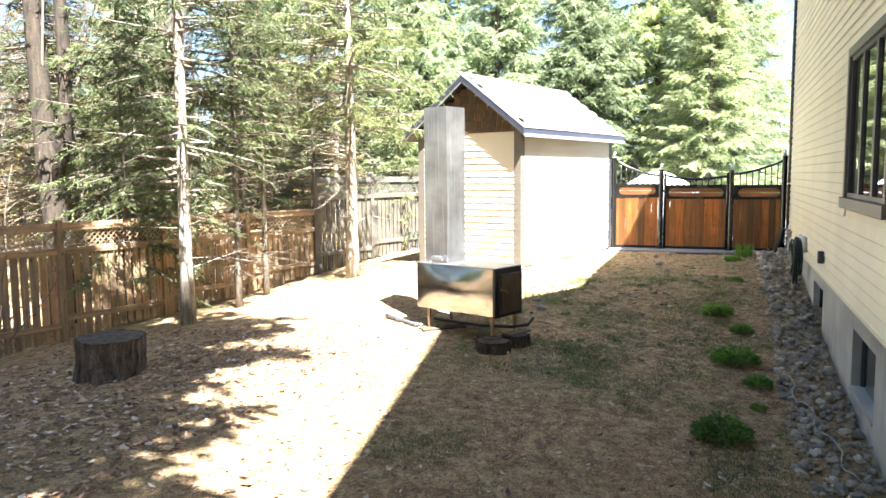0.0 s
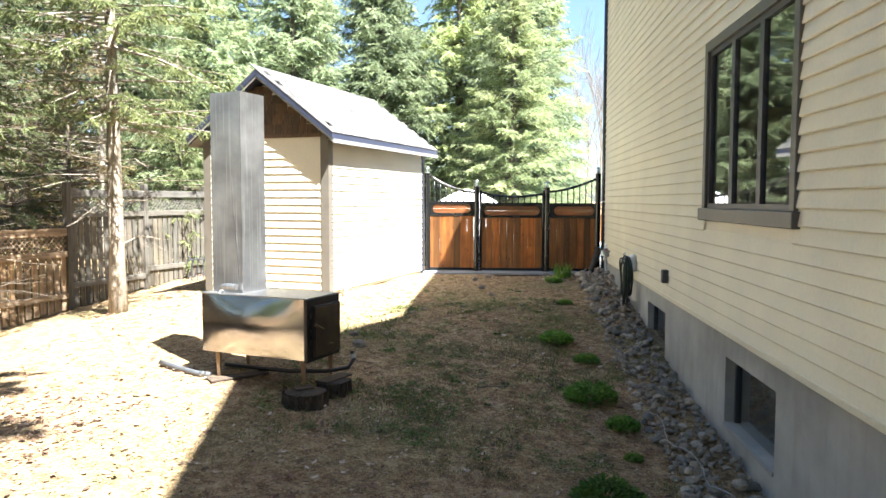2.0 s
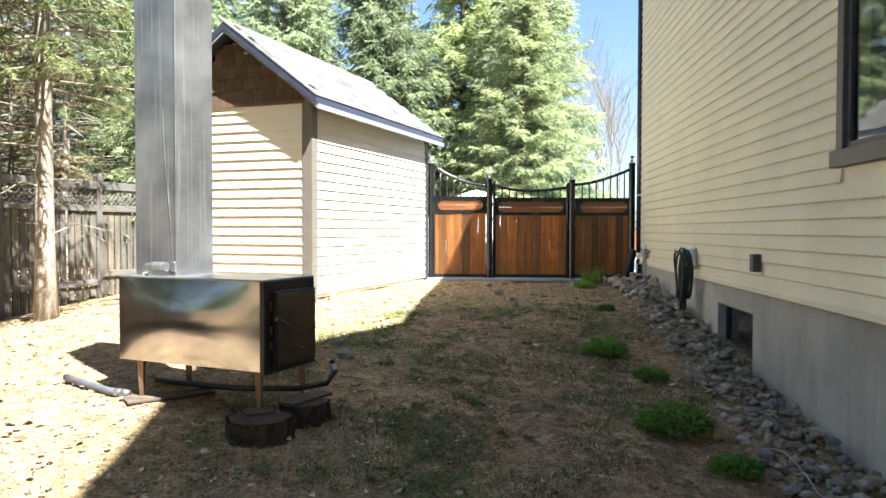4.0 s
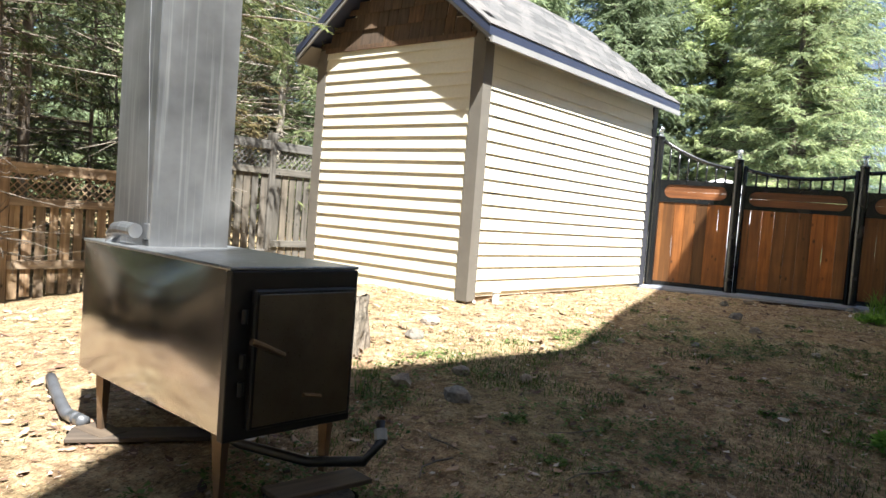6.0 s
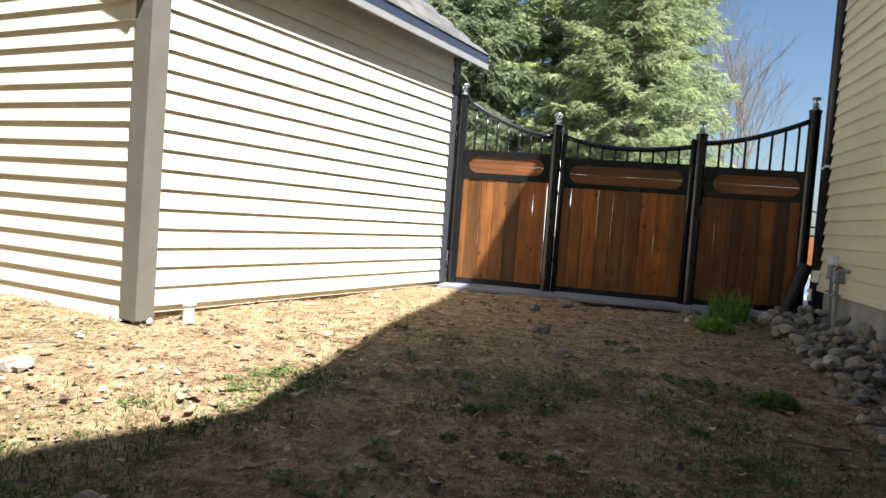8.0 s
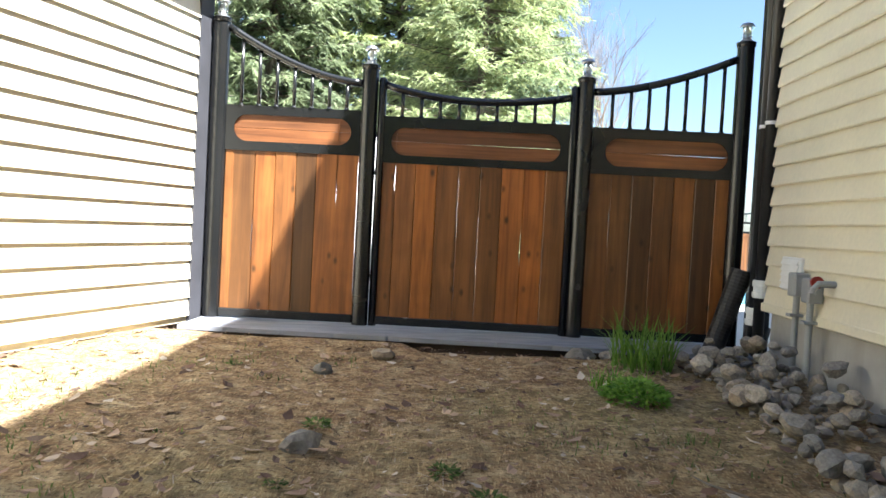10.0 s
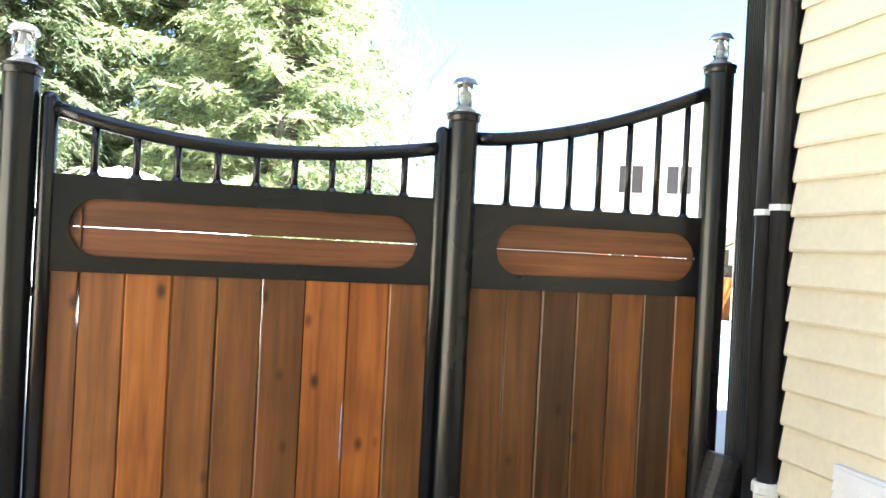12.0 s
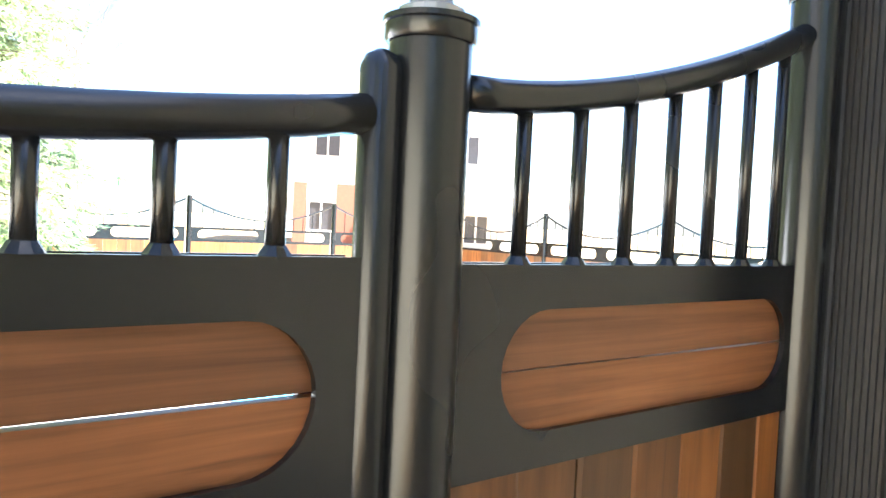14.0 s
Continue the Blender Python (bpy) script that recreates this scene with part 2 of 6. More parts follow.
M_WINTRIM = painted("brown_grey_window_trim", (0.10, 0.092, 0.08), (0.075, 0.065, 0.055), 0.5, 6)
M_BLACK = mat("black_painted_steel", black_paint)
M_BLACKPIPE = painted("black_plastic_pipe", (0.018, 0.018, 0.019), (0.03, 0.03, 0.03), 0.4, 7)
M_GUTTER = painted("black_downspout", (0.03, 0.029, 0.028), (0.05, 0.047, 0.044), 0.38, 5)
M_WHITEPLASTIC = painted("white_plastic", (0.80, 0.80, 0.78), (0.68, 0.67, 0.63), 0.4, 8)
M_GREYPLASTIC = painted("grey_plastic", (0.33, 0.34, 0.34), (0.27, 0.27, 0.26), 0.5, 8)
M_CEDAR = boards("stained_cedar", (0.10, 0.036, 0.010), (0.285, 0.112, 0.030), "Z", 0.42, 20, 0.62)
M_CEDARX = boards("stained_cedar_rail", (0.085, 0.030, 0.011), (0.29, 0.118, 0.045), "X", 0.45, 34, 0.3, False)
M_FENCE = boards("weathered_fence_wood", (0.145, 0.097, 0.06), (0.40, 0.285, 0.18), "Z", 0.8, 22, 0.25)
M_FENCEX = boards("weathered_rail_wood", (0.175, 0.12, 0.077), (0.43, 0.31, 0.20), "X", 0.8, 22, 0.2)
# Weathered grey of the tall bays, with tree shade worked into the colour.
M_FENCEGREY = boards("grey_fence_wood_shaded", (0.065, 0.057, 0.046), (0.165, 0.147, 0.122), "Z", 0.85, 22, 0.25)
M_FENCEGREYX = boards("grey_rail_wood_shaded", (0.085, 0.077, 0.066), (0.19, 0.174, 0.15), "X", 0.85, 22, 0.2)
M_LATTICEGREY = boards("grey_lattice_wood_shaded", (0.085, 0.08, 0.075), (0.20, 0.19, 0.18), "X", 0.85, 14, 0.2, False)
M_LATTICE = boards("lattice_wood", (0.185, 0.128, 0.082), (0.44, 0.32, 0.212), "X", 0.8, 14, 0.2, False)
M_DECK = boards("grey_deck_boards", (0.17, 0.185, 0.225), (0.29, 0.31, 0.365), "X", 0.65, 22, 0.15, False)
M_SHAKE = boards("brown_shakes", (0.055, 0.034, 0.02), (0.14, 0.09, 0.055), "Z", 0.8, 30, 0.4, False)
M_SHINGLE = mat("grey_shingles", shingle)
M_CONCRETE = mat("foundation_concrete", concrete)
M_STEEL = mat("sheet_steel", sheet_steel)
M_GALV = mat("galvanised_duct", galvanised)
M_STOVEBLACK = painted("sooty_black_iron", (0.010, 0.0095, 0.009), (0.028, 0.021, 0.017), 0.5, 9)
M_DOOR = painted("heat_tarnished_iron", (0.20, 0.165, 0.125), (0.11, 0.09, 0.07), 0.34, 4, 0.04, 0.04, metal=1.0)
M_RUST = painted("bronze_tarnished_steel", (0.24, 0.17, 0.11), (0.16, 0.10, 0.06), 0.4, 9, metal=0.7)
M_BARK = mat("bark", bark_of((0.075, 0.058, 0.043), (0.23, 0.19, 0.15)))
M_BARKPALE = mat("pale_bark", bark_of((0.16, 0.125, 0.095), (0.47, 0.42, 0.35)))
M_TWIG = painted("dead_twigs", (0.17, 0.14, 0.11), (0.10, 0.082, 0.062), 0.85, 4)
M_CUT = painted("sawn_wood", (0.30, 0.225, 0.145), (0.17, 0.12, 0.08), 0.85, 14)
M_CHAR = mat("charred_bark", bark_of((0.016, 0.012, 0.009), (0.075, 0.055, 0.038), 0.1))
M_DARKBARK = mat("fissured_shaded_bark", bark_of((0.02, 0.016, 0.013), (0.15, 0.115, 0.09), 0.15))
# Bark colour lifted for the sun that falls on its stump.
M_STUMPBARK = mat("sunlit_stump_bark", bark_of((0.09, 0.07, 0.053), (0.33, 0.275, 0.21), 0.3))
M_DIRTSHADEBOARD = boards("dirty_shaded_boards", (0.04, 0.029, 0.021), (0.11, 0.082, 0.058), "X", 0.85, 20, 0.2, False)
M_NAVY = painted("navy_drip_edge", (0.035, 0.042, 0.075), (0.025, 0.03, 0.05), 0.45, 4)
M_SPRUCE = leafy("spruce_needles", (0.21, 0.265, 0.165), (0.49, 0.55, 0.355), 0.55)
M_SPRUCEGOLD = leafy("yellowish_spruce_needles", (0.24, 0.285, 0.155), (0.52, 0.555, 0.32), 0.55)
M_FIR = leafy("fir_needles", (0.09, 0.118, 0.06), (0.255, 0.28, 0.145), 0.5)
M_BROWNLEAF = leafy("dry_brown_foliage", (0.13, 0.095, 0.05), (0.30, 0.235, 0.12), 0.4)
M_PLANT = leafy("fresh_green_leaves", (0.09, 0.19, 0.03), (0.24, 0.40, 0.085), 0.45, 0.15)
M_GRASS = leafy("grass_blades", (0.06, 0.105, 0.028), (0.22, 0.29, 0.095), 0.4, 0.1)
M_STONE = mat("river_stone", stone)
M_LITTER = mat("leaf_litter", litter)
M_GLASS = mat("clear_glass", clear_glass)
M_WATER = mat("pool_water", pool_water)
M_COVER = painted("white_cover_fabric", (0.80, 0.80, 0.80), (0.68, 0.68, 0.67), 0.7, 2)
M_PAVE = painted("light_paving", (0.44, 0.43, 0.41), (0.36, 0.35, 0.33), 0.85, 2)
M_WHITEHOUSE = painted("white_render", (0.74, 0.73, 0.70), (0.66, 0.65, 0.62), 0.7, 1)
# Far roof made pale: the wash of bright sky is in its colour.
M_PALEROOF = painted("glare_paled_roofing", (0.52, 0.51, 0.50), (0.44, 0.43, 0.42), 0.85, 2)
M_BRICK = painted("red_brick", (0.30, 0.11, 0.07), (0.22, 0.09, 0.06), 0.85, 6)
M_ROOM = painted("dim_room_paint", (0.35, 0.33, 0.30), (0.30, 0.28, 0.26), 0.8, 2)
M_HOSE = painted("dark_green_hose", (0.02, 0.035, 0.025), (0.03, 0.04, 0.03), 0.4, 9)
M_OLDPIPE = painted("weathered_grey_pipe", (0.085, 0.088, 0.095), (0.05, 0.05, 0.053), 0.45, 12)
M_RED = painted("red_enamel", (0.35, 0.03, 0.02), (0.28, 0.03, 0.02), 0.4, 9)
M_HOUSEROOF = painted("dark_roofing", (0.10, 0.095, 0.09), (0.07, 0.07, 0.065), 0.85, 6)

# ---- mesh helpers ----
def box(bm, x0, y0, z0, x1, y1, z1, bevel=0.0):
    vs = [bm.verts.new((x, y, z)) for x in (x0, x1) for y in (y0, y1) for z in (z0, z1)]
    fs = [bm.faces.new([vs[i] for i in f]) for f in ((0, 1, 3, 2), (4, 6, 7, 5), (0, 4, 5, 1), (2, 3, 7, 6), (0, 2, 6, 4), (1, 5, 7, 3))]
    if bevel:
        bmesh.ops.bevel(bm, geom=list({e for f in fs for e in f.edges}), offset=bevel, segments=1, affect="EDGES")
    return vs


def prism(bm, pts, lift):
    """A prism from a flat loop of points and the way to its other end."""
    a = [bm.verts.new(p) for p in pts]
    b = [bm.verts.new(Vector(p) + Vector(lift)) for p in pts]
    bm.faces.new(a[::-1])
    bm.faces.new(b)
    n = len(a)
    for i in range(n):
        bm.faces.new((a[i], a[(i + 1) % n], b[(i + 1) % n], b[i]))


def tube(bm, pts, radii, sides=8, caps=True):
    pts = [Vector(p) for p in pts]
    if not isinstance(radii, (list, tuple)):
        radii = [radii] * len(pts)
    rings = []
    for i, (p, r) in enumerate(zip(pts, radii)):
        d = (pts[min(i + 1, len(pts) - 1)] - pts[max(i - 1, 0)]).normalized()
        u = d.cross(Vector((0.13, 0.31, 0.94)))
        if u.length < 1e-3:
            u = d.cross(Vector((1, 0, 0)))
        u.normalize()
        w = d.cross(u)
        rings.append([bm.verts.new(p + (u * math.cos(a) + w * math.sin(a)) * r) for a in (math.tau * k / sides for k in range(sides))])
    for a, b in zip(rings, rings[1:]):
        for k in range(sides):
            bm.faces.new((a[k], a[(k + 1) % sides], b[(k + 1) % sides], b[k]))
    if caps:
        bm.faces.new(rings[0][::-1])
        bm.faces.new(rings[-1])


def lathe(bm, profile, sides=20, at=(0, 0, 0)):
    rings = [[bm.verts.new((at[0] + r * math.cos(math.tau * k / sides), at[1] + r * math.sin(math.tau * k / sides), at[2] + z)) for k in range(sides)] for r, z in profile]
    for a, b in zip(rings, rings[1:]):
        for k in range(sides):
            bm.faces.new((a[k], a[(k + 1) % sides], b[(k + 1) % sides], b[k]))
    bm.faces.new(rings[0][::-1])
    bm.faces.new(rings[-1])


def mesh_of(name, bm, material, smooth=False):
    me = bpy.data.meshes.new(name)
    bmesh.ops.recalc_face_normals(bm, faces=bm.faces[:])
    bm.to_mesh(me)
    bm.free()
    me.materials.append(material)
    if smooth:
        me.shade_smooth()
    return me


def part(name, bm, material, parent, label="", smooth=False, m=None):
    me = bm if isinstance(bm, bpy.types.Mesh) else mesh_of(name, bm, material, smooth)
    ob = new(name, me)
    ob.parent = parent
    if m is not None:
        ob.matrix_local = m
    return tagged(ob, label)


def thing(name, label, category, m=None, group="", kind="", bm=None, material=None, smooth=False):
    data = None
    if bm is not None:
        data = bm if isinstance(bm, bpy.types.Mesh) else mesh_of(name, bm, material, smooth)
    ob = new(name, data)
    if m is not None:
        ob.matrix_basis = m
    return tagged(ob, label, category, group, kind)


def raw_mesh(name, verts, faces, material, smooth=False):
    me = bpy.data.meshes.new(name)
    me.from_pydata(np.asarray(verts).tolist(), [], [[int(i) for i in f] for f in faces])
    me.materials.append(material)
    me.update()
    if smooth:
        me.shade_smooth()
    return me


B = bmesh.new

# ---- ground ----
BY = ((-400, -0.8), (-8, -0.70), (-3, -0.70), (2, -0.69), (5, -0.66), (7, -0.58), (9, -0.42), (11, -0.2), (13, -0.02), (14.5, 0.0), (15.2, 0.02), (15.44, 0.032), (15.62, -0.10), (15.75, -0.12), (400, -0.12))
FY = ((-400, -1.3), (0, -1.25), (4, -1.15), (7.9, -0.88), (10.5, -0.70), (13, -0.43), (16.1, -0.13), (20, -0.1), (400, -0.1))


def fence_x(y):
    return -8.04 + (y - 13.0) * 0.286


def ground_z(x, y):
    b = np.interp(y, [p[0] for p in BY], [p[1] for p in BY])
    k = np.interp(y, [10, 14], [0.06, 0.0])
    z = b - k * (np.clip(x, -3.6, 1.5) + 1)
    z = z - 0.085 * np.clip(1 - ((x + 0.05) / 0.62) ** 4, 0, 1) * np.clip((y - 15.24) / 0.12, 0, 1) * (y < 15.9)
    fx = fence_x(np.clip(y, -2, 20))
    u = np.clip((-3.6 - x) / (-3.6 - fx), 0, 1)
    return z + (np.interp(y, [p[0] for p in FY], [p[1] for p in FY]) - z) * u ** 2.2


def spaced(fine0, fine1, step, out):
    inner = list(np.arange(fine0, fine1 + 1e-6, step))
    lo, hi, d, e = [], [], step, step
    while inner[0] - sum(lo) > -out and d < 900:
        d *= 1.5
        lo.append(d)
    while inner[-1] + sum(hi) < out and e < 900:
        e *= 1.5
        hi.append(e)
    left = list(inner[0] - np.cumsum(lo))[::-1]
    return np.array(left + inner + list(inner[-1] + np.cumsum(hi)))


gx, gy = spaced(-9.5, 2.0, 0.09, 500), spaced(-2.0, 16.5, 0.075, 600)
X, Y = np.meshgrid(gx, gy)
Z = ground_z(X, Y)
near = (X > -10) & (X < 2.2) & (Y > -2.5) & (Y < 16)
rough_ground = np.array([noise.fractal(Vector((x * 1.7, y * 1.7, 0.3)), 0.7, 2.0, 5) if n else 0.0 for x, y, n in zip(X.ravel(), Y.ravel(), near.ravel())]).reshape(X.shape)
Z = Z + rough_ground * 0.018
gv = np.stack([X.ravel(), Y.ravel(), Z.ravel()], 1)
nx, ny = len(gx), len(gy)
idx = np.arange(nx * ny).reshape(ny, nx)
gf = np.stack([idx[:-1, :-1].ravel(), idx[:-1, 1:].ravel(), idx[1:, 1:].ravel(), idx[1:, :-1].ravel()], 1)
ground = thing("ground", "bare brown yard covered with pine needles and thin grass", "ground", kind="structure", bm=raw_mesh("ground", gv, gf, M_SOIL, True))


def gz(x, y):
    return float(ground_z(x, y))

# ---- house ----
HX, HY0, HY1, HTOP, HBOT = 1.49, -9.0, 15.635, 6.35, 0.362
WIN = (5.98, 8.20, 1.44, 2.97)      # y0, y1, z0, z1 of the big window's opening
HOUSE = Matrix.Translation((HX, 7.0, 0)) @ Matrix.Rotation(radians(-0.38), 4, "Z") @ Matrix.Translation((-HX, -7.0, 0))
house = thing("house", "two-storey house with cream lap siding on a concrete foundation", "house", m=HOUSE)


def holed_wall(bm, x0, x1, y0, y1, z0, z1, holes):
    """A wall across x with openings (y0, y1, z0, z1), which share no span of y."""
    at = y0
    for a, b, c, d in sorted(holes):
        box(bm, x0, at, z0, x1, a, z1)
        box(bm, x0, a, z0, x1, b, c)
        box(bm, x0, a, d, x1, b, z1)
        at = b
    box(bm, x0, at, z0, x1, y1, z1)


bm = B()
holed_wall(bm, HX, HX + 0.16, HY0, HY1, HBOT, HTOP, [WIN])
wall = part("wall", bm, M_SIDING, house)
bm = B()
box(bm, HX + 0.16, HY1 - 0.16, HBOT, 9.0, HY1, HTOP)
box(bm, HX + 0.16, HY0, HBOT, 9.0, HY0 + 0.16, HTOP)
holed_wall(bm, 8.84, 9.0, HY0 + 0.16, HY1 - 0.16, HBOT, HTOP, [(9.6, 10.1, 1.3, 2.7), (10.4, 10.9, 1.3, 2.7)])
part("rear_wall", bm, M_SIDING, house)
bm = B()
box(bm, HX + 0.16, HY0 + 0.16, 0.3, 8.84, HY1 - 0.16, 0.36)
part("inner_floor", bm, M_ROOM, house)
bm = B()
box(bm, HX + 0.16, HY0 + 0.16, 3.3, 8.84, HY1 - 0.16, 3.4)
part("inner_ceiling", bm, M_ROOM, house)
BASEMENT = [(10.08, 11.22), (6.30, 7.545)]
bm = B()
holed_wall(bm, 1.515, 1.75, HY0, HY1 - 0.02, -1.6, HBOT - 0.01, [(a, b, -0.49, 0.11) for a, b in BASEMENT])
box(bm, 1.75, HY1 - 0.25, -1.6, 9.0, HY1 - 0.02, HBOT - 0.01)
part("foundation", bm, M_CONCRETE, house, "stained grey concrete foundation")
bm = B()
box(bm, 1.455, HY0, 0.325, 1.515, HY1 + 0.01, 0.378, 0.006)
part("starter_strip", bm, M_SIDING, house)

LAP, SLAP = 0.1215, 0.1228
lap_cache = {}


def lap(length):
    """One lap of siding, along x, with its face towards -y, thicker at its foot."""
    key = round(length, 3)
    if key not in lap_cache:
        bm = B()
        prism(bm, [(0, -0.019, 0), (0, -0.024, 0.010), (0, -0.003, LAP + 0.012), (0, 0.0, LAP + 0.012), (0, 0.0, 0.016), (0, -0.015, 0.012), (0, -0.015, 0)], (key, 0, 0))
        lap_cache[key] = mesh_of("siding_board", bm, M_SIDING)
    return lap_cache[key]


rows = int((HTOP - HBOT) / LAP)
for i in range(rows):
    z = 0.364 + i * LAP
    spans = [(HY0, 15.63)]
    if z + LAP > WIN[2] - 0.12 and z < WIN[3] + 0.05:
        spans = [(HY0, WIN[0] - 0.02), (WIN[1] + 0.02, 15.63)]
    for a, b in spans:
        part("siding_board", lap(b - a), M_SIDING, wall, m=Matrix.Translation((HX - 0.001, b, z)) @ Matrix.Rotation(radians(-90), 4, "Z"))
bm = B()
box(bm, HX + 0.012, 15.637, HBOT + 0.03, HX + 0.14, 15.99, HTOP)
part("corner_board", bm, M_GUTTER, house, "broad dark metal corner board")

# eave and gable roof
EX, EZ, AY, AZ = 1.07, 6.4, 4.9, 9.5
bm = B()
for y0, y1 in ((HY0 - 0.4, -0.65), (8.4, HY1 + 0.35)):
    prism(bm, [(EX, y0, EZ), (5.25, y0, EZ + 3.3), (5.25, y0, EZ + 3.15), (EX, y0, EZ - 0.15)], (0, y1 - y0, 0))
prism(bm, [(EX, -0.65, EZ), (EX, AY, AZ), (EX, AY, AZ - 0.16), (EX, -0.65, EZ - 0.16)], (4.2, 0, 0))
prism(bm, [(EX, 8.4, EZ), (EX, AY, AZ), (EX, AY, AZ - 0.16), (EX, 8.4, EZ - 0.16)], (4.2, 0, 0))
prism(bm, [(5.25, HY0 - 0.4, EZ + 3.3), (9.4, HY0 - 0.4, EZ), (9.4, HY0 - 0.4, EZ - 0.15), (5.25, HY0 - 0.4, EZ + 3.15)], (0, HY1 - HY0 + 0.75, 0))
part("roof", bm, M_HOUSEROOF, house, m=HOUSE.inverted())
bm = B()
prism(bm, [(HX, -0.65, EZ - 0.2), (HX, 8.4, EZ - 0.2), (HX, AY, AZ - 0.2)], (0.16, 0, 0))
part("gable_wall", bm, M_SIDING, house)
bm = B()
box(bm, EX, HY0 - 0.4, EZ - 0.22, HX, HY1 + 0.35, EZ - 0.17)
part("soffit", bm, M_SOFFIT, house, m=HOUSE.inverted())

# triple casement window
w = part("window", B(), M_WINTRIM, house, "triple casement window with dark brown-grey trim")
y0, y1, z0, z1 = WIN
bm = B()
box(bm, 1.452, y0 - 0.06, z0, 1.515, y0 + 0.035, z1 + 0.06, 0.004)
box(bm, 1.452, y1 - 0.035, z0, 1.515, y1 + 0.06, z1 + 0.06, 0.004)
box(bm, 1.450, y0 + 0.035, z1 - 0.035, 1.513, y1 - 0.035, z1 + 0.06, 0.004)
part("casing", bm, M_WINTRIM, w)
bm = B()
box(bm, 1.425, y0 - 0.10, z0 - 0.12, 1.515, y1 + 0.10, z0 - 0.002, 0.006)
part("window_sill", bm, M_WINTRIM, w)
third = (y1 - y0 - 0.07) / 3
for k in range(3):
    a = y0 + 0.035 + k * third
    bm = B()
    t = 0.045
    box(bm, 1.482, a, z0, 1.532, a + t, z1 - 0.036)
    box(bm, 1.482, a + third - t, z0, 1.532, a + third, z1 - 0.036)
    box(bm, 1.482, a + t, z0, 1.532, a + third - t, z0 + t)
    box(bm, 1.482, a + t, z1 - 0.036 - t, 1.532, a + third - t, z1 - 0.036)
    sash = part("sash", bm, M_SLATE, w)
    bm = B()
    box(bm, 1.505, a + t - 0.004, z0 + t - 0.004, 1.511, a + third - t + 0.004, z1 - 0.032 - t)
    pane = part("pane", bm, M_GLASS, sash)
    pane.visible_shadow = False
for a, b in BASEMENT:
    bw = part("basement_window", B(), M_SLATE, house, "low basement window set in the foundation")
    bm = B()
    for p in ((a, -0.49, a + 0.04, 0.11), (b - 0.04, -0.49, b, 0.11), (a + 0.04, 0.07, b - 0.04, 0.11)):
        box(bm, 1.60, p[0], p[1], 1.66, p[2], p[3])
    part("window_frame", bm, M_SLATE, bw)
    bm = B()
    box(bm, 1.50, a, -0.53, 1.66, b, -0.492, 0.004)
    part("window_sill", bm, M_SOFFIT, bw, "pale metal sill")
    bm = B()
    box(bm, 1.625, a + 0.04, -0.49, 1.631, b - 0.04, 0.07)
    part("pane", bm, M_GLASS, bw)
    # Dark sheet added behind the glass in place of the unlit basement.
    bm = B()
    box(bm, 1.74, a - 0.05, -0.6, 1.78, b + 0.05, 0.2)
    part("well_back", bm, M_SLATE, bw)

# downspout and black service pipes at the far corner
ds = thing("downspout", "ribbed dark metal downspout at the house corner", "downspout", m=HOUSE @ pose(-0.035, 0.02, 0))
bm = B()
ribs = []
for k in range(9):
    ya = 15.80 + k * 0.0145
    ribs += [(1.516, ya, -0.1), (1.516, ya + 0.007, -0.1), (1.508, ya + 0.008, -0.1), (1.508, ya + 0.0138, -0.1)]
prism(bm, [(1.62, 15.80, -0.1)] + ribs + [(1.62, 15.9305, -0.1)], (0, 0, 6.35))
part("shaft", bm, M_GUTTER, ds)
bm = B()
tube(bm, [(1.59, 15.82, 0.2), (1.56, 15.80, 0.12), (1.44, 15.74, -0.02)], 0.055, 10)
part("outlet", bm, M_BLACKPIPE, ds)
for yy, top, PX in ((15.757, 6.2, 1.458), (15.682, 6.2, 1.464)):
    sp = thing("service_pipe", "black plastic pipe fixed to the house corner", "pipe", group="black pipes at the corner", m=HOUSE)
    bm = B()
    tube(bm, [(PX, yy, -0.05), (PX, yy, top)], 0.034, 14)
    part("pipe", bm, M_BLACKPIPE, sp, smooth=True)
    bm = B()
    lathe(bm, [(0.039, 0), (0.039, 0.022)], 14, (PX, yy, 1.475 + (15.71 - yy) * 0.2))
    box(bm, PX, yy - 0.012, 1.477 + (15.71 - yy) * 0.2, PX + 0.05, yy + 0.012, 1.493 + (15.71 - yy) * 0.2)
    part("clamp", bm, M_WHITEPLASTIC, sp, "pale plastic clamp")
    bm = B()
    zc = 0.40 if yy < 15.7 else 0.22
    lathe(bm, [(0.046, 0), (0.051, 0.01), (0.051, 0.035), (0.043, 0.04), (0.043, 0.07), (0.051, 0.075), (0.051, 0.1), (0.046, 0.112)], 14, (PX, yy, zc))
    part("coupling", bm, M_WHITEPLASTIC, sp, "white plastic coupling", smooth=False)
dp = thing("drain_pipe", "large black corrugated drain pipe leaning by the gate post", "pipe")
bm = B()
n = 60
tube(bm, [(1.265 + 0.19 * i / n, 15.83, -0.08 + 0.64 * i / n) for i in range(n + 1)], [0.066 + 0.002 * (i % 2) for i in range(n + 1)], 14)
part("corrugated_pipe", bm, M_STOVEBLACK, dp)

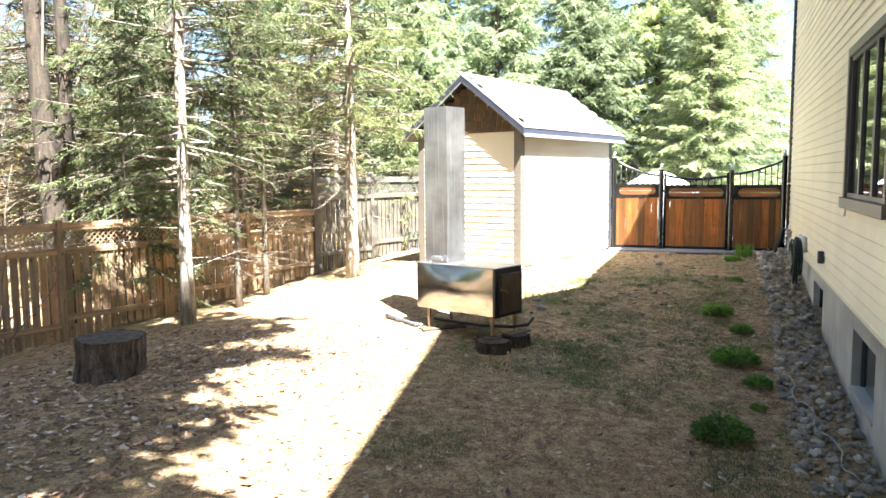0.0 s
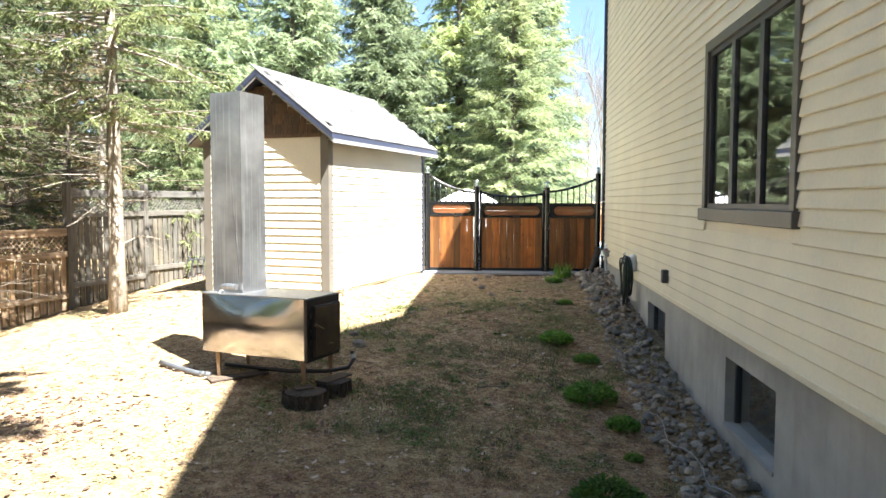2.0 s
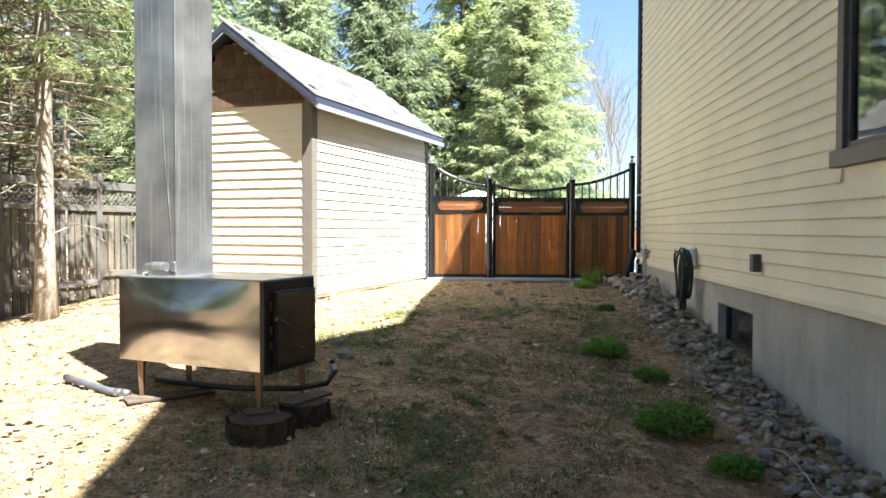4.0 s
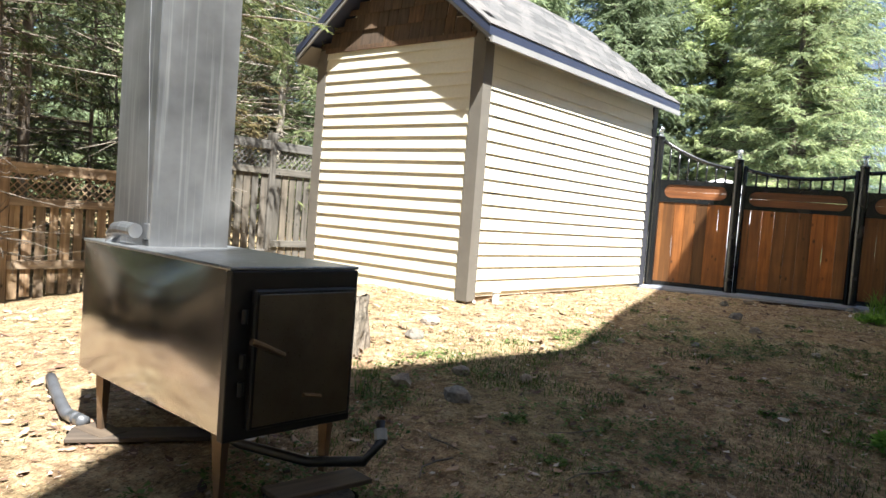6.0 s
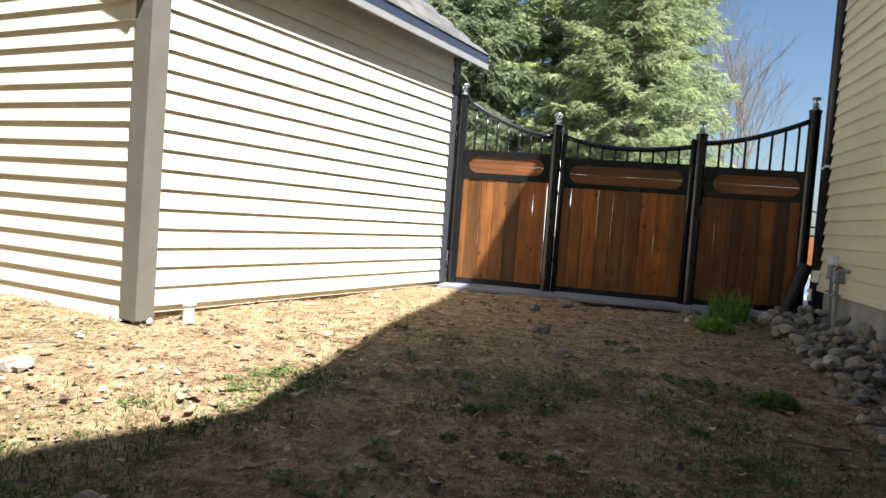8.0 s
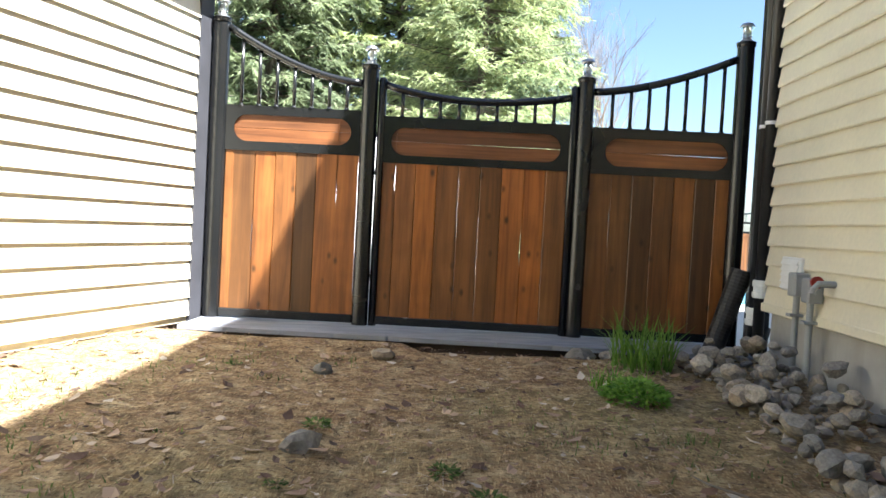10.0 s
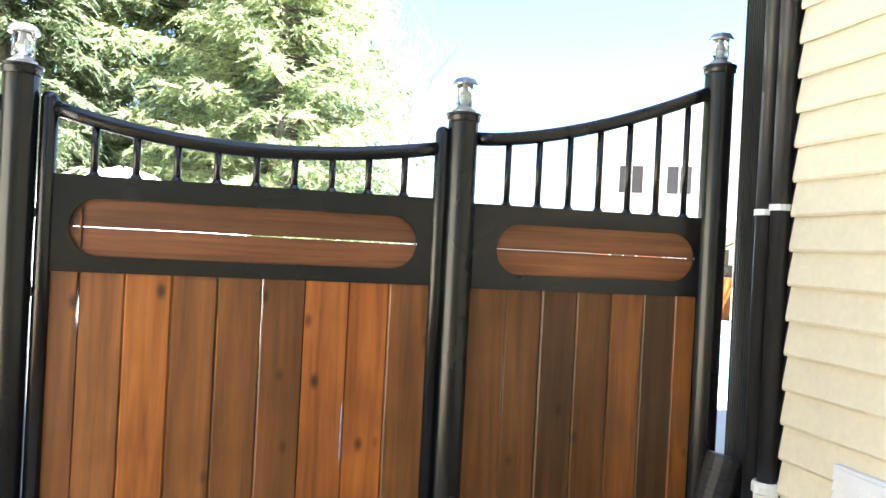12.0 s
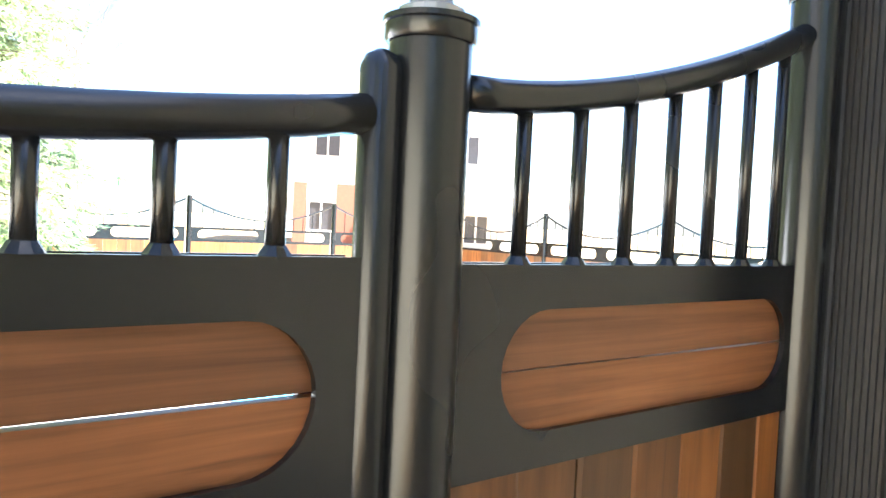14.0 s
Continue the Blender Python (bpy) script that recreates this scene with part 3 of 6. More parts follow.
# vent, electric boxes, tap
v = thing("wall_vent", "white louvred plastic vent on the siding", "vent", m=HOUSE @ pose(0, 0.055, 0))
bm = B()
box(bm, 1.445, 15.06, 0.485, 1.473, 15.30, 0.675, 0.006)
part("vent_frame", bm, M_WHITEPLASTIC, v)
for k in range(5):
    bm = B()
    prism(bm, [(1.432, 15.075, 0.497 + k * 0.034), (1.446, 15.075, 0.497 + k * 0.034), (1.446, 15.075, 0.529 + k * 0.034)], (0, 0.21, 0))
    part("slat", bm, M_WHITEPLASTIC, v)
for yy, zt, zb in ((15.03, 0.595, -0.02), (14.865, 0.575, -0.06)):
    eb = thing("conduit_box", "grey electrical box with a conduit into the ground", "electrical box", group="grey electrical boxes", m=HOUSE @ pose(0, 0.055, 0))
    bm = B()
    box(bm, 1.39, yy - 0.045, zt - 0.13, 1.472, yy + 0.045, zt, 0.008)
    part("box", bm, M_GREYPLASTIC, eb)
    bm = B()
    tube(bm, [(1.425, yy, zb - 0.1), (1.425, yy, zt - 0.13)], 0.017, 10)
    part("conduit", bm, M_GREYPLASTIC, eb)
    bm = B()
    box(bm, 1.385, yy - 0.03, zt - 0.24, 1.472, yy + 0.03, zt - 0.225)
    part("strap", bm, M_GREYPLASTIC, eb)
tap = thing("garden_tap", "outdoor tap with a red valve handle", "tap", m=HOUSE @ pose(0, 0.055, 0))
bm = B()
tube(bm, [(1.475, 14.72, 0.555), (1.39, 14.72, 0.555), (1.37, 14.72, 0.53), (1.365, 14.72, 0.505)], [0.018, 0.017, 0.016, 0.018], 10)
part("spout", bm, M_GREYPLASTIC, tap)
bm = B()
tube(bm, [(1.41, 14.77, 0.56), (1.41, 14.79, 0.56)], [0.032, 0.03], 12)
tube(bm, [(1.41, 14.72, 0.558), (1.41, 14.775, 0.56)], 0.008, 8)
part("handle", bm, M_RED, tap, "red round handle")
outlet = thing("wall_outlet", "small white socket plate on the siding", "outlet", m=HOUSE)
bm = B()
box(bm, 1.448, 12.95, 0.555, 1.473, 13.04, 0.665, 0.006)
part("plate", bm, M_WHITEPLASTIC, outlet)
bm = B()
box(bm, 1.443, 12.965, 0.57, 1.449, 13.025, 0.60)
box(bm, 1.443, 12.965, 0.615, 1.449, 13.025, 0.645)
part("sockets", bm, M_GREYPLASTIC, outlet)
wl = thing("cable_box", "small dark box on the siding", "box", m=HOUSE)
bm = B()
box(bm, 1.40, 9.75, 0.52, 1.472, 9.85, 0.68, 0.008)
part("cover", bm, M_SLATE, wl)

# hose on a reel
hr = thing("garden_hose", "coiled dark green garden hose on a white wall hanger", "hose", m=HOUSE)
bm = B()
box(bm, 1.39, 11.93, 0.44, 1.473, 12.17, 0.70, 0.03)
part("hanger", bm, M_WHITEPLASTIC, hr, "white plastic hanger")
rnd = random.Random(4)
for k in range(9):
    bm = B()
    wd, ht, cx = 0.20 + 0.012 * rnd.uniform(-2, 3), 0.32 + rnd.uniform(-0.07, 0.06), 1.395 - 0.030 * (k % 5)
    pts = [(cx + 0.015 * math.sin(a * 2 + k), 12.05 + wd * math.sin(a) * (0.75 + 0.25 * math.cos(a)), 0.60 - ht + ht * math.cos(a) + 0.01 * k) for a in (math.tau * j / 30 for j in range(31))]
    tube(bm, pts, 0.013, 7, False)
    part("coil", bm, M_HOSE, hr, smooth=True)

# ---- shed ----
SA = (-3.226, 12.165)
shed = thing("shed", "small cream garden shed with a grey shingled gable roof", "shed", m=pose(SA[0], SA[1], 0, 0, 0, 74.05))
SL, SW, SH, PITCH = 3.95, 2.33, 2.50, 0.753
bm = B()
box(bm, 0, 0, 0.02, SL, 0.1, SH)
box(bm, 0, SW - 0.1, 0.02, SL, SW, SH)
prism(bm, [(0, 0.1, 0.02), (0, SW - 0.1, 0.02), (0, SW - 0.1, SH + 0.06), (0, SW / 2, SH + PITCH * SW / 2 - 0.02), (0, 0.1, SH + 0.06)], (0.1, 0, 0))
prism(bm, [(SL - 0.1, 0.1, 0.02), (SL - 0.1, SW - 0.1, 0.02), (SL - 0.1, SW - 0.1, SH + 0.06), (SL - 0.1, SW / 2, SH + PITCH * SW / 2 - 0.02), (SL - 0.1, 0.1, SH + 0.06)], (0.1, 0, 0))
swall = part("wall", bm, M_SHEDSIDE, shed)
lap_cache.clear()


def shed_lap(length):
    key = round(length, 3)
    if key not in lap_cache:
        bm = B()
        prism(bm, [(0, -0.021, 0), (0, -0.002, SLAP + 0.012), (0, 0.0, SLAP + 0.012), (0, 0.0, 0.016), (0, -0.017, 0.012), (0, -0.017, 0)], (key, 0, 0))
        lap_cache[key] = mesh_of("siding_board", bm, M_SHEDSIDE)
    return lap_cache[key]


for i in range(21):
    z, zf = 0.064 + i * SLAP, -0.032 + i * SLAP
    if i < 19:
        part("siding_board", shed_lap(SL - 0.2), M_SHEDSIDE, swall, m=pose(0.1, -0.001, z))
    part("siding_board", shed_lap(SW - 0.2), M_SHEDSIDE, swall, m=pose(-0.001, SW - 0.1, zf, 0, 0, -90))
    part("siding_board", shed_lap(SL - 0.2), M_SHEDSIDE, swall, m=pose(SL - 0.1, SW + 0.001, z, 0, 0, 180))
for x, y, dark in ((0, 0, 0), (0, SW, 1), (SL, 0, 1), (SL, SW, 1)):
    bm = B()
    sx, sy = (-1 if x == 0 else 1), (-1 if y == 0 else 1)
    a = (x + sx * 0.024, x - sx * 0.115)
    b = (y + sy * 0.024, y - sy * 0.12)
    box(bm, min(a), min(y + sy * 0.024, y), -0.02, max(a), max(y + sy * 0.024, y), SH - 0.05)
    box(bm, min(x + sx * 0.024, x), min(y - sy * 0.12, y), -0.02, max(x + sx * 0.024, x), max(y - sy * 0.12, y), SH + 0.04)
    part("corner_trim", bm, M_SLATE if (x, y) == (SL, 0) else M_TAUPE, shed, "dark slate corner trim" if (x, y) == (SL, 0) else "taupe corner trim")
bm = B()
box(bm, 0.02, 0.02, -0.12, SL - 0.02, SW - 0.02, 0.02)
part("sill_beam", bm, M_RUST, shed, "exposed reddish-brown sill beam")
# roof slabs
OF, OS, OB = 0.218, 0.20, 0.30
RZ = SH + PITCH * SW / 2
top = 0.24
for side in (-1, 1):
    def at(d, up, x):
        """A point d metres out from the ridge, level-wise, and up above the rafter line."""
        return (x, SW / 2 + side * d, RZ - PITCH * d + up)
    half = SW / 2 + OS
    bm = B()
    prism(bm, [at(0, top - 0.05, -OF), at(half, top - 0.05, -OF), at(half, top - 0.14, -OF), at(0, top - 0.14, -OF)], (SL + OF + OB, 0, 0))
    deck = part("roof_deck", bm, M_NAVY, shed, "dark navy roof edge")
    bm = B()
    prism(bm, [at(0, top - 0.142, -OF + 0.01), at(half - 0.012, top - 0.142, -OF + 0.01), at(half - 0.012, 0.06, -OF + 0.01), at(0, 0.06, -OF + 0.01)], (0.022, 0, 0))
    part("rake_board", bm, M_SOFFIT, shed, "grey rake board")
    bm = B()
    box(bm, -OF + 0.034, SW / 2 + side * half - 0.012, RZ - PITCH * half + 0.04, SL + OB, SW / 2 + side * half + 0.012, RZ - PITCH * half + top - 0.141)
    part("fascia", bm, M_SOFFIT, shed, "grey fascia board")
    bm = B()
    prism(bm, [at(SW / 2 - 0.02, 0.05, -OF + 0.034), at(half - 0.014, 0.05, -OF + 0.034), at(half - 0.014, 0.035, -OF + 0.034), at(SW / 2 - 0.02, 0.035, -OF + 0.034)], (SL + OF + OB - 0.04, 0, 0))
    part("soffit", bm, M_TAUPE, shed)
    # shingles
    slope = math.hypot(1, PITCH)
    course, tab = 0.14, 0.30
    bmt = B()
    box(bmt, 0.005, 0, -0.004, tab - 0.005, course + 0.03, 0.009)
    tabm = mesh_of("shingle", bmt, M_SHINGLE)
    count = int(half * slope / course)
    ang = math.atan(PITCH)
    for r in range(count + 1):
        d = half + 0.006 - r * course / slope
        if d < 0.02:
            break
        off = (r % 2) * tab / 2
        cols = int((SL + OF + OB) / tab) + 1
        if side == 1:
            continue
        for c in range(cols):
            x = -OF - 0.01 + c * tab - off * (c > 0)
            p = Vector(at(d, top - 0.043, x))
            part("shingle", tabm, M_SHINGLE, deck, m=Matrix.Translation(p) @ Matrix.Rotation(ang + 0.03, 4, "X"))
    if side == 1:
        bm = B()
        prism(bm, [at(0, top - 0.035, -OF), at(half + 0.01, top - 0.035, -OF), at(half + 0.01, top - 0.048, -OF), at(0, top - 0.048, -OF)], (SL + OF + OB, 0, 0))
        part("shingle_sheet", bm, M_SHINGLE, shed)
# gable shakes
zrow, row = 2.55, 0
rnd = random.Random(8)
bm = B()
box(bm, -0.034, 0.1, 2.50, -0.004, SW - 0.1, 2.55)
part("gable_rail", bm, M_SHAKE, shed)
while zrow < RZ - 0.02:
    y = 0.02 + (row % 2) * 0.07
    while y < SW - 0.05:
        wdt = rnd.uniform(0.12, 0.22)
        lim = lambda q: SH + PITCH * min(q, SW - q) + 0.08
        if lim(y + wdt / 2) > zrow + 0.06:
            ht = min(0.20, lim(y + 0.01) - zrow, lim(y + wdt - 0.01) - zrow) if lim(y) - zrow > 0.05 and lim(y + wdt) - zrow > 0.05 else 0.07
            bm = B()
            prism(bm, [(-0.03, y, zrow), (-0.03, y + wdt - 0.006, zrow), (-0.008, y + wdt - 0.006, zrow + ht), (-0.008, y, zrow + ht)], (0.006, 0, 0))
            part("shake", bm, M_SHAKE, swall)
        y += wdt
    zrow += 0.165
    row += 1
# small pipe stub by the shed
st = thing("pipe_stub", "white plastic pipe stub beside the shed", "pipe")
bm = B()
lathe(bm, [(0.035, -0.1), (0.035, 0.10), (0.045, 0.105), (0.045, 0.17), (0.03, 0.175)], 14, (-3.0, 12.38, gz(-3.0, 12.38)))
part("stub", bm, M_WHITEPLASTIC, st)

# ---- gate and fence panels ----
GY = 15.97


def gpost(x, z, bot=-0.25):
    p = thing("fence_post", "round black steel fence post", "post", m=pose(x, GY, 0), group="black steel posts")
    bm = B()
    lathe(bm, [(0.055, bot), (0.055, z - 0.035)], 28)
    part("shaft", bm, M_BLACK, p, smooth=False)
    bm = B()
    lathe(bm, [(0.058, z - 0.034), (0.061, z - 0.03), (0.061, z - 0.012), (0.064, z - 0.01), (0.064, z - 0.003), (0.053, z)], 28)
    part("collar", bm, M_BLACK, p)
    for o in p.children:
        o.data.shade_smooth()
        o.data.set_sharp_from_angle(angle=radians(40))
    l = thing("solar_lamp", "small silver solar lamp with clear lantern on a post", "lamp", m=pose(x, GY, z), group="solar lamps on the posts")
    bm = B()
    lathe(bm, [(0.044, 0.001), (0.044, 0.010), (0.028, 0.018), (0.026, 0.028)], 18)
    part("base", bm, M_GALV, l)
    bm = B()
    lathe(bm, [(0.030, 0.028), (0.030, 0.098)], 16)
    g = part("lantern", bm, M_GLASS, l, smooth=True)
    g.visible_shadow = False
    bm = B()
    lathe(bm, [(0.008, 0.028), (0.010, 0.05), (0.016, 0.06), (0.008, 0.075), (0.006, 0.098)], 12)
    part("bulb", bm, M_WHITEPLASTIC, l)
    bm = B()
    lathe(bm, [(0.046, 0.098), (0.048, 0.104), (0.036, 0.122), (0.014, 0.130)], 18)
    part("cap", bm, M_GALV, l)
    for a in range(4):
        bm = B()
        c, s = 0.031 * math.cos(a * math.pi / 2 + 0.5), 0.031 * math.sin(a * math.pi / 2 + 0.5)
        tube(bm, [(c, s, 0.024), (c, s, 0.1)], 0.0025, 5)
        part("rod", bm, M_GALV, l)
    return p


POSTS = ((-2.05, 2.07), (-1.03, 1.797), (0.412, 1.775), (1.44, 2.056))
for x, z in POSTS:
    gpost(x, z)


def plate(bm, x0, x1, z0, z1, cx0, cx1, cz0, cz1, y, thick=0.012):
    """A flat plate with a long round-ended opening."""
    r, cz = (cz1 - cz0) / 2, (cz0 + cz1) / 2
    box(bm, x0, y, cz1, x1, y + thick, z1)
    box(bm, x0, y, z0, x1, y + thick, cz0)
    n = 14
    zs = [cz + r * math.sin(-math.pi / 2 + math.pi * i / n) for i in range(n + 1)]
    for xa, c, sgn in ((x0, cx0 + r, -1), (x1, cx1 - r, 1)):
        rim = [c + sgn * math.sqrt(max(0, r * r - (q - cz) ** 2)) for q in zs]
        for yy in (y, y + thick):
            for i in range(n):
                bm.faces.new([bm.verts.new(p) for p in ((xa, yy, zs[i]), (rim[i], yy, zs[i]), (rim[i + 1], yy, zs[i + 1]), (xa, yy, zs[i + 1]))])
        for i in range(n):
            bm.faces.new([bm.verts.new(p) for p in ((rim[i], y, zs[i]), (rim[i], y + thick, zs[i]), (rim[i + 1], y + thick, zs[i + 1]), (rim[i + 1], y, zs[i + 1]))])
            bm.faces.new([bm.verts.new(p) for p in ((xa, y, zs[i]), (xa, y + thick, zs[i]), (xa, y + thick, zs[i + 1]), (xa, y, zs[i + 1]))])


def panel(owner, x0, x1, zb, zt, cap, arch, planks, bars, gaps, seed, slot, gape, zfoot=0.06):
    """Steel band, boards below it and a curved rail on bars above it. cap: the slot's ends; bars: first bar, spacing, count; slot: its middle and half height; gape: how far its boards part; arch: height of the rail at u from 0 to 1."""
    rnd = random.Random(seed)
    ZC, ZH = slot
    for yy in (GY - 0.012, GY + 0.034):
        bm = B()
        plate(bm, x0, x1, zb, zt, cap[0], cap[1], ZC - ZH, ZC + ZH, yy)
        bmesh.ops.remove_doubles(bm, verts=bm.verts[:], dist=1e-4)
        part("band", bm, M_BLACK, owner, "flat black steel band with a slot")
    bm = B()
    box(bm, x0, GY - 0.02, zfoot, x1, GY + 0.02, zfoot + 0.055, 0.003)
    part("bottom_bar", bm, M_BLACK, owner)
    at = x0
    for i, share in enumerate(planks):
        wd = (x1 - x0) * share / sum(planks)
        bm = B()
        g, lo, hi = gaps.get(i, (0.0, 0.0, 0.0))
        e, ph = wd, zb - zfoot - 0.045
        side = [(e, 0), (e, ph)] if not g else [(e, 0), (e, ph * lo), (e - g, ph * (lo + 0.06)), (e - g, ph * (hi - 0.06)), (e, ph * hi), (e, ph * 1.02)]
        if g:
            prism(bm, [(x_, -0.012, z_) for x_, z_ in [(0, 0)] + side + [(0, side[-1][1])]], (0, 0.024, 0))
        else:
            box(bm, 0.0002, -0.012, 0, e - 0.0002, 0.012, ph, 0.006)
        bmesh.ops.recalc_face_normals(bm, faces=bm.faces[:])
        part("plank", bm, M_CEDAR, owner, m=pose(at, GY + 0.01 + rnd.uniform(-0.003, 0.003), zfoot + 0.05))
        at += wd
    zc = ZC
    xm, xa, xb = (cap[0] + cap[1]) / 2, cap[0] - 0.03, cap[1] + 0.03
    bm = B()
    prism(bm, [(xa, -0.009, -ZH - 0.015), (xb, -0.009, -ZH - 0.015), (xb, -0.009, -gape), (xm, -0.009, -gape * 0.7), (xm - 0.1, -0.009, -0.001), (xa, -0.009, -0.001)], (0, 0.018, 0))
    part("slot_board", bm, M_CEDARX, owner, m=pose(0, GY + 0.012, zc))
    bm = B()
    box(bm, xa, -0.009, 0.0005, xb, 0.009, ZH + 0.015, 0.002)
    part("slot_board", bm, M_CEDARX, owner, m=pose(0, GY + 0.012, zc))
    bm = B()
    tube(bm, [(x0 + (x1 - x0) * u / 16, GY, arch(u / 16)) for u in range(17)], 0.0255, 14)
    rail = part("top_rail", bm, M_BLACK, owner, smooth=True)
    for i in range(bars[2]):
        x = bars[0] + bars[1] * i
        u = (x - x0) / (x1 - x0)
        bm = B()
        tube(bm, [(x, GY, zt - 0.005), (x, GY, arch(u))], 0.0122, 10)
        part("baluster", bm, M_BLACK, owner, smooth=True)
        bm = B()
        lathe(bm, [(0.021, 0), (0.013, 0.012)], 10, (x, GY, zt))
        part("weld", bm, M_BLACK, owner)


left = thing("privacy_fence", "cedar and black steel fence with swept rail beside the shed", "fence")
panel(left, -1.995, -1.085, 1.188, 1.49, (-1.94, -1.145), lambda u: 1.675 + 0.335 * (1 - u) ** 1.7, (0.44, 1, 1, 1, 1, 1, 1), (-1.901, 0.1195, 7), {6: (0.006, 0.1, 1.0), 5: (0.006, 0.66, 1.2), 1: (0.005, 0.3, 0.6)}, 1, (1.340, 0.089), 0.0015)
right = thing("privacy_fence", "cedar and black steel fence with rising rail beside the house", "fence")
panel(right, 0.468, 1.388, 1.147, 1.455, (0.556, 1.364), lambda u: 1.688 + 0.254 * u ** 1.6, (1, 1, 1, 1, 0.98, 0.96, 0.65), (0.588, 0.1205, 7), {0: (0.004, 0.5, 0.8)}, 2, (1.295, 0.093), 0.003)
gate = thing("gate", "closed cedar garden gate framed in black steel tube", "gate")
panel(gate, -0.925, 0.318, 1.152, 1.463, (-0.872, 0.26), lambda u: 1.67 - 0.32 * u * (1 - u) * (1 - 0.25 * u) - 0.03 * u, (0.62, 0.95, 1, 1, 1, 1, 1, 1, 1), (-0.807, 0.1265, 9), {0: (0.006, 0.8, 1.2), 6: (0.006, 0.36, 0.62)}, 3, (1.298, 0.093), 0.005)
for x in (-0.945, 0.338):
    bm = B()
    tube(bm, [(x, GY, 0.05), (x, GY, 1.70), (x, GY, 1.715), (x, GY, 1.722)], [0.027, 0.027, 0.02, 0.007], 14)
    part("stile", bm, M_BLACK, gate, smooth=True)
for z in (0.35, 1.05, 1.3):
    bm = B()
    tube(bm, [(-0.985, GY - 0.005, z), (-0.985, GY - 0.005, z + 0.07)], 0.012, 10)
    box(bm, -1.0, GY - 0.01, z + 0.02, -0.95, GY + 0.005, z + 0.05)
    part("hinge", bm, M_BLACK, gate)
bm = B()
box(bm, 0.355, GY - 0.012, 1.02, 0.375, GY + 0.012, 1.10, 0.003)
part("latch", bm, M_GALV, gate, "bare steel latch")

# deck under and behind the gate
deck_o = thing("deck", "weathered grey pool deck with boards laid on the diagonal", "deck")
# Dark joists: their colour carries the shade of the gap below the boards.
bm = B()
box(bm, -2.1, 15.66, -0.12, 1.45, 15.70, 0.02)
box(bm, -2.1, 15.70, -0.12, 1.45, 19.0, -0.02)
part("frame", bm, M_DIRTSHADEBOARD, deck_o, "deck joists coloured dark for the shade under the boards")
wdt, y0, y1, run = 0.14, 15.52, 18.9, 2.4
x = -2.1 - run * (y1 - y0)
while x < 1.45:
    p = [(x, y0), (x + wdt * 2.4, y0), (x + wdt * 2.4 + run * (y1 - y0), y1), (x + run * (y1 - y0), y1)]
    def clip(poly, lim, keep_more):
        out = []
        for k in range(len(poly)):
            a, b = poly[k], poly[(k + 1) % len(poly)]
            ia, ib = (a[0] > lim) == keep_more, (b[0] > lim) == keep_more
            if ia:
                out.append(a)
            if ia != ib:
                t = (lim - a[0]) / (b[0] - a[0])
                out.append((lim, a[1] + t * (b[1] - a[1])))
        return out
    q = clip(clip([(a + 0.02 * (k in (0, 3)), b) for k, (a, b) in enumerate(p)], -2.1, True), 1.45, False)
    if len(q) >= 3 and abs(sum(q[k][0] * q[(k + 1) % len(q)][1] - q[(k + 1) % len(q)][0] * q[k][1] for k in range(len(q)))) > 0.01:
        bm = B()
        prism(bm, [(a, b, 0.022) for a, b in q], (0, 0, 0.028))
        part("deck_board", bm, M_DECK, deck_o)
    x += wdt * 2.4

# ---- wooden boundary fence ----
FD = Vector((0.275, 0.962, 0)).normalized()
FANG = math.degrees(math.atan2(FD.y, FD.x))


def lattice_mesh(length, height, material):
    """Crossed laths at 45 degrees in a rectangle, along x and z."""
    bm = B()
    pitch, wd = 0.095, 0.027
    for sgn, yy in ((1, 0.0), (-1, 0.008)):
        s = -height
        while s < length:
            a0, a1 = max(0, s), min(length, s + height)
            if a1 - a0 > 0.03:
                za, zb_ = a0 - s, a1 - s
                if sgn < 0:
                    za, zb_ = height - za, height - zb_
                e = wd * 0.7
                p = [(a0 - e / 2, yy, za), (a0 + e / 2, yy, za), (a1 + e / 2, yy, zb_), (a1 - e / 2, yy, zb_)]
                prism(bm, [(max(0, min(length, q[0])), q[1], q[2]) for q in p], (0, 0.007, 0))
            s += pitch
    return mesh_of("lattice", bm, material)


SEC = 1.83
LAT, LATGREY = lattice_mesh(SEC - 0.1, 0.27, M_LATTICE), lattice_mesh(SEC - 0.1, 0.27, M_LATTICEGREY)


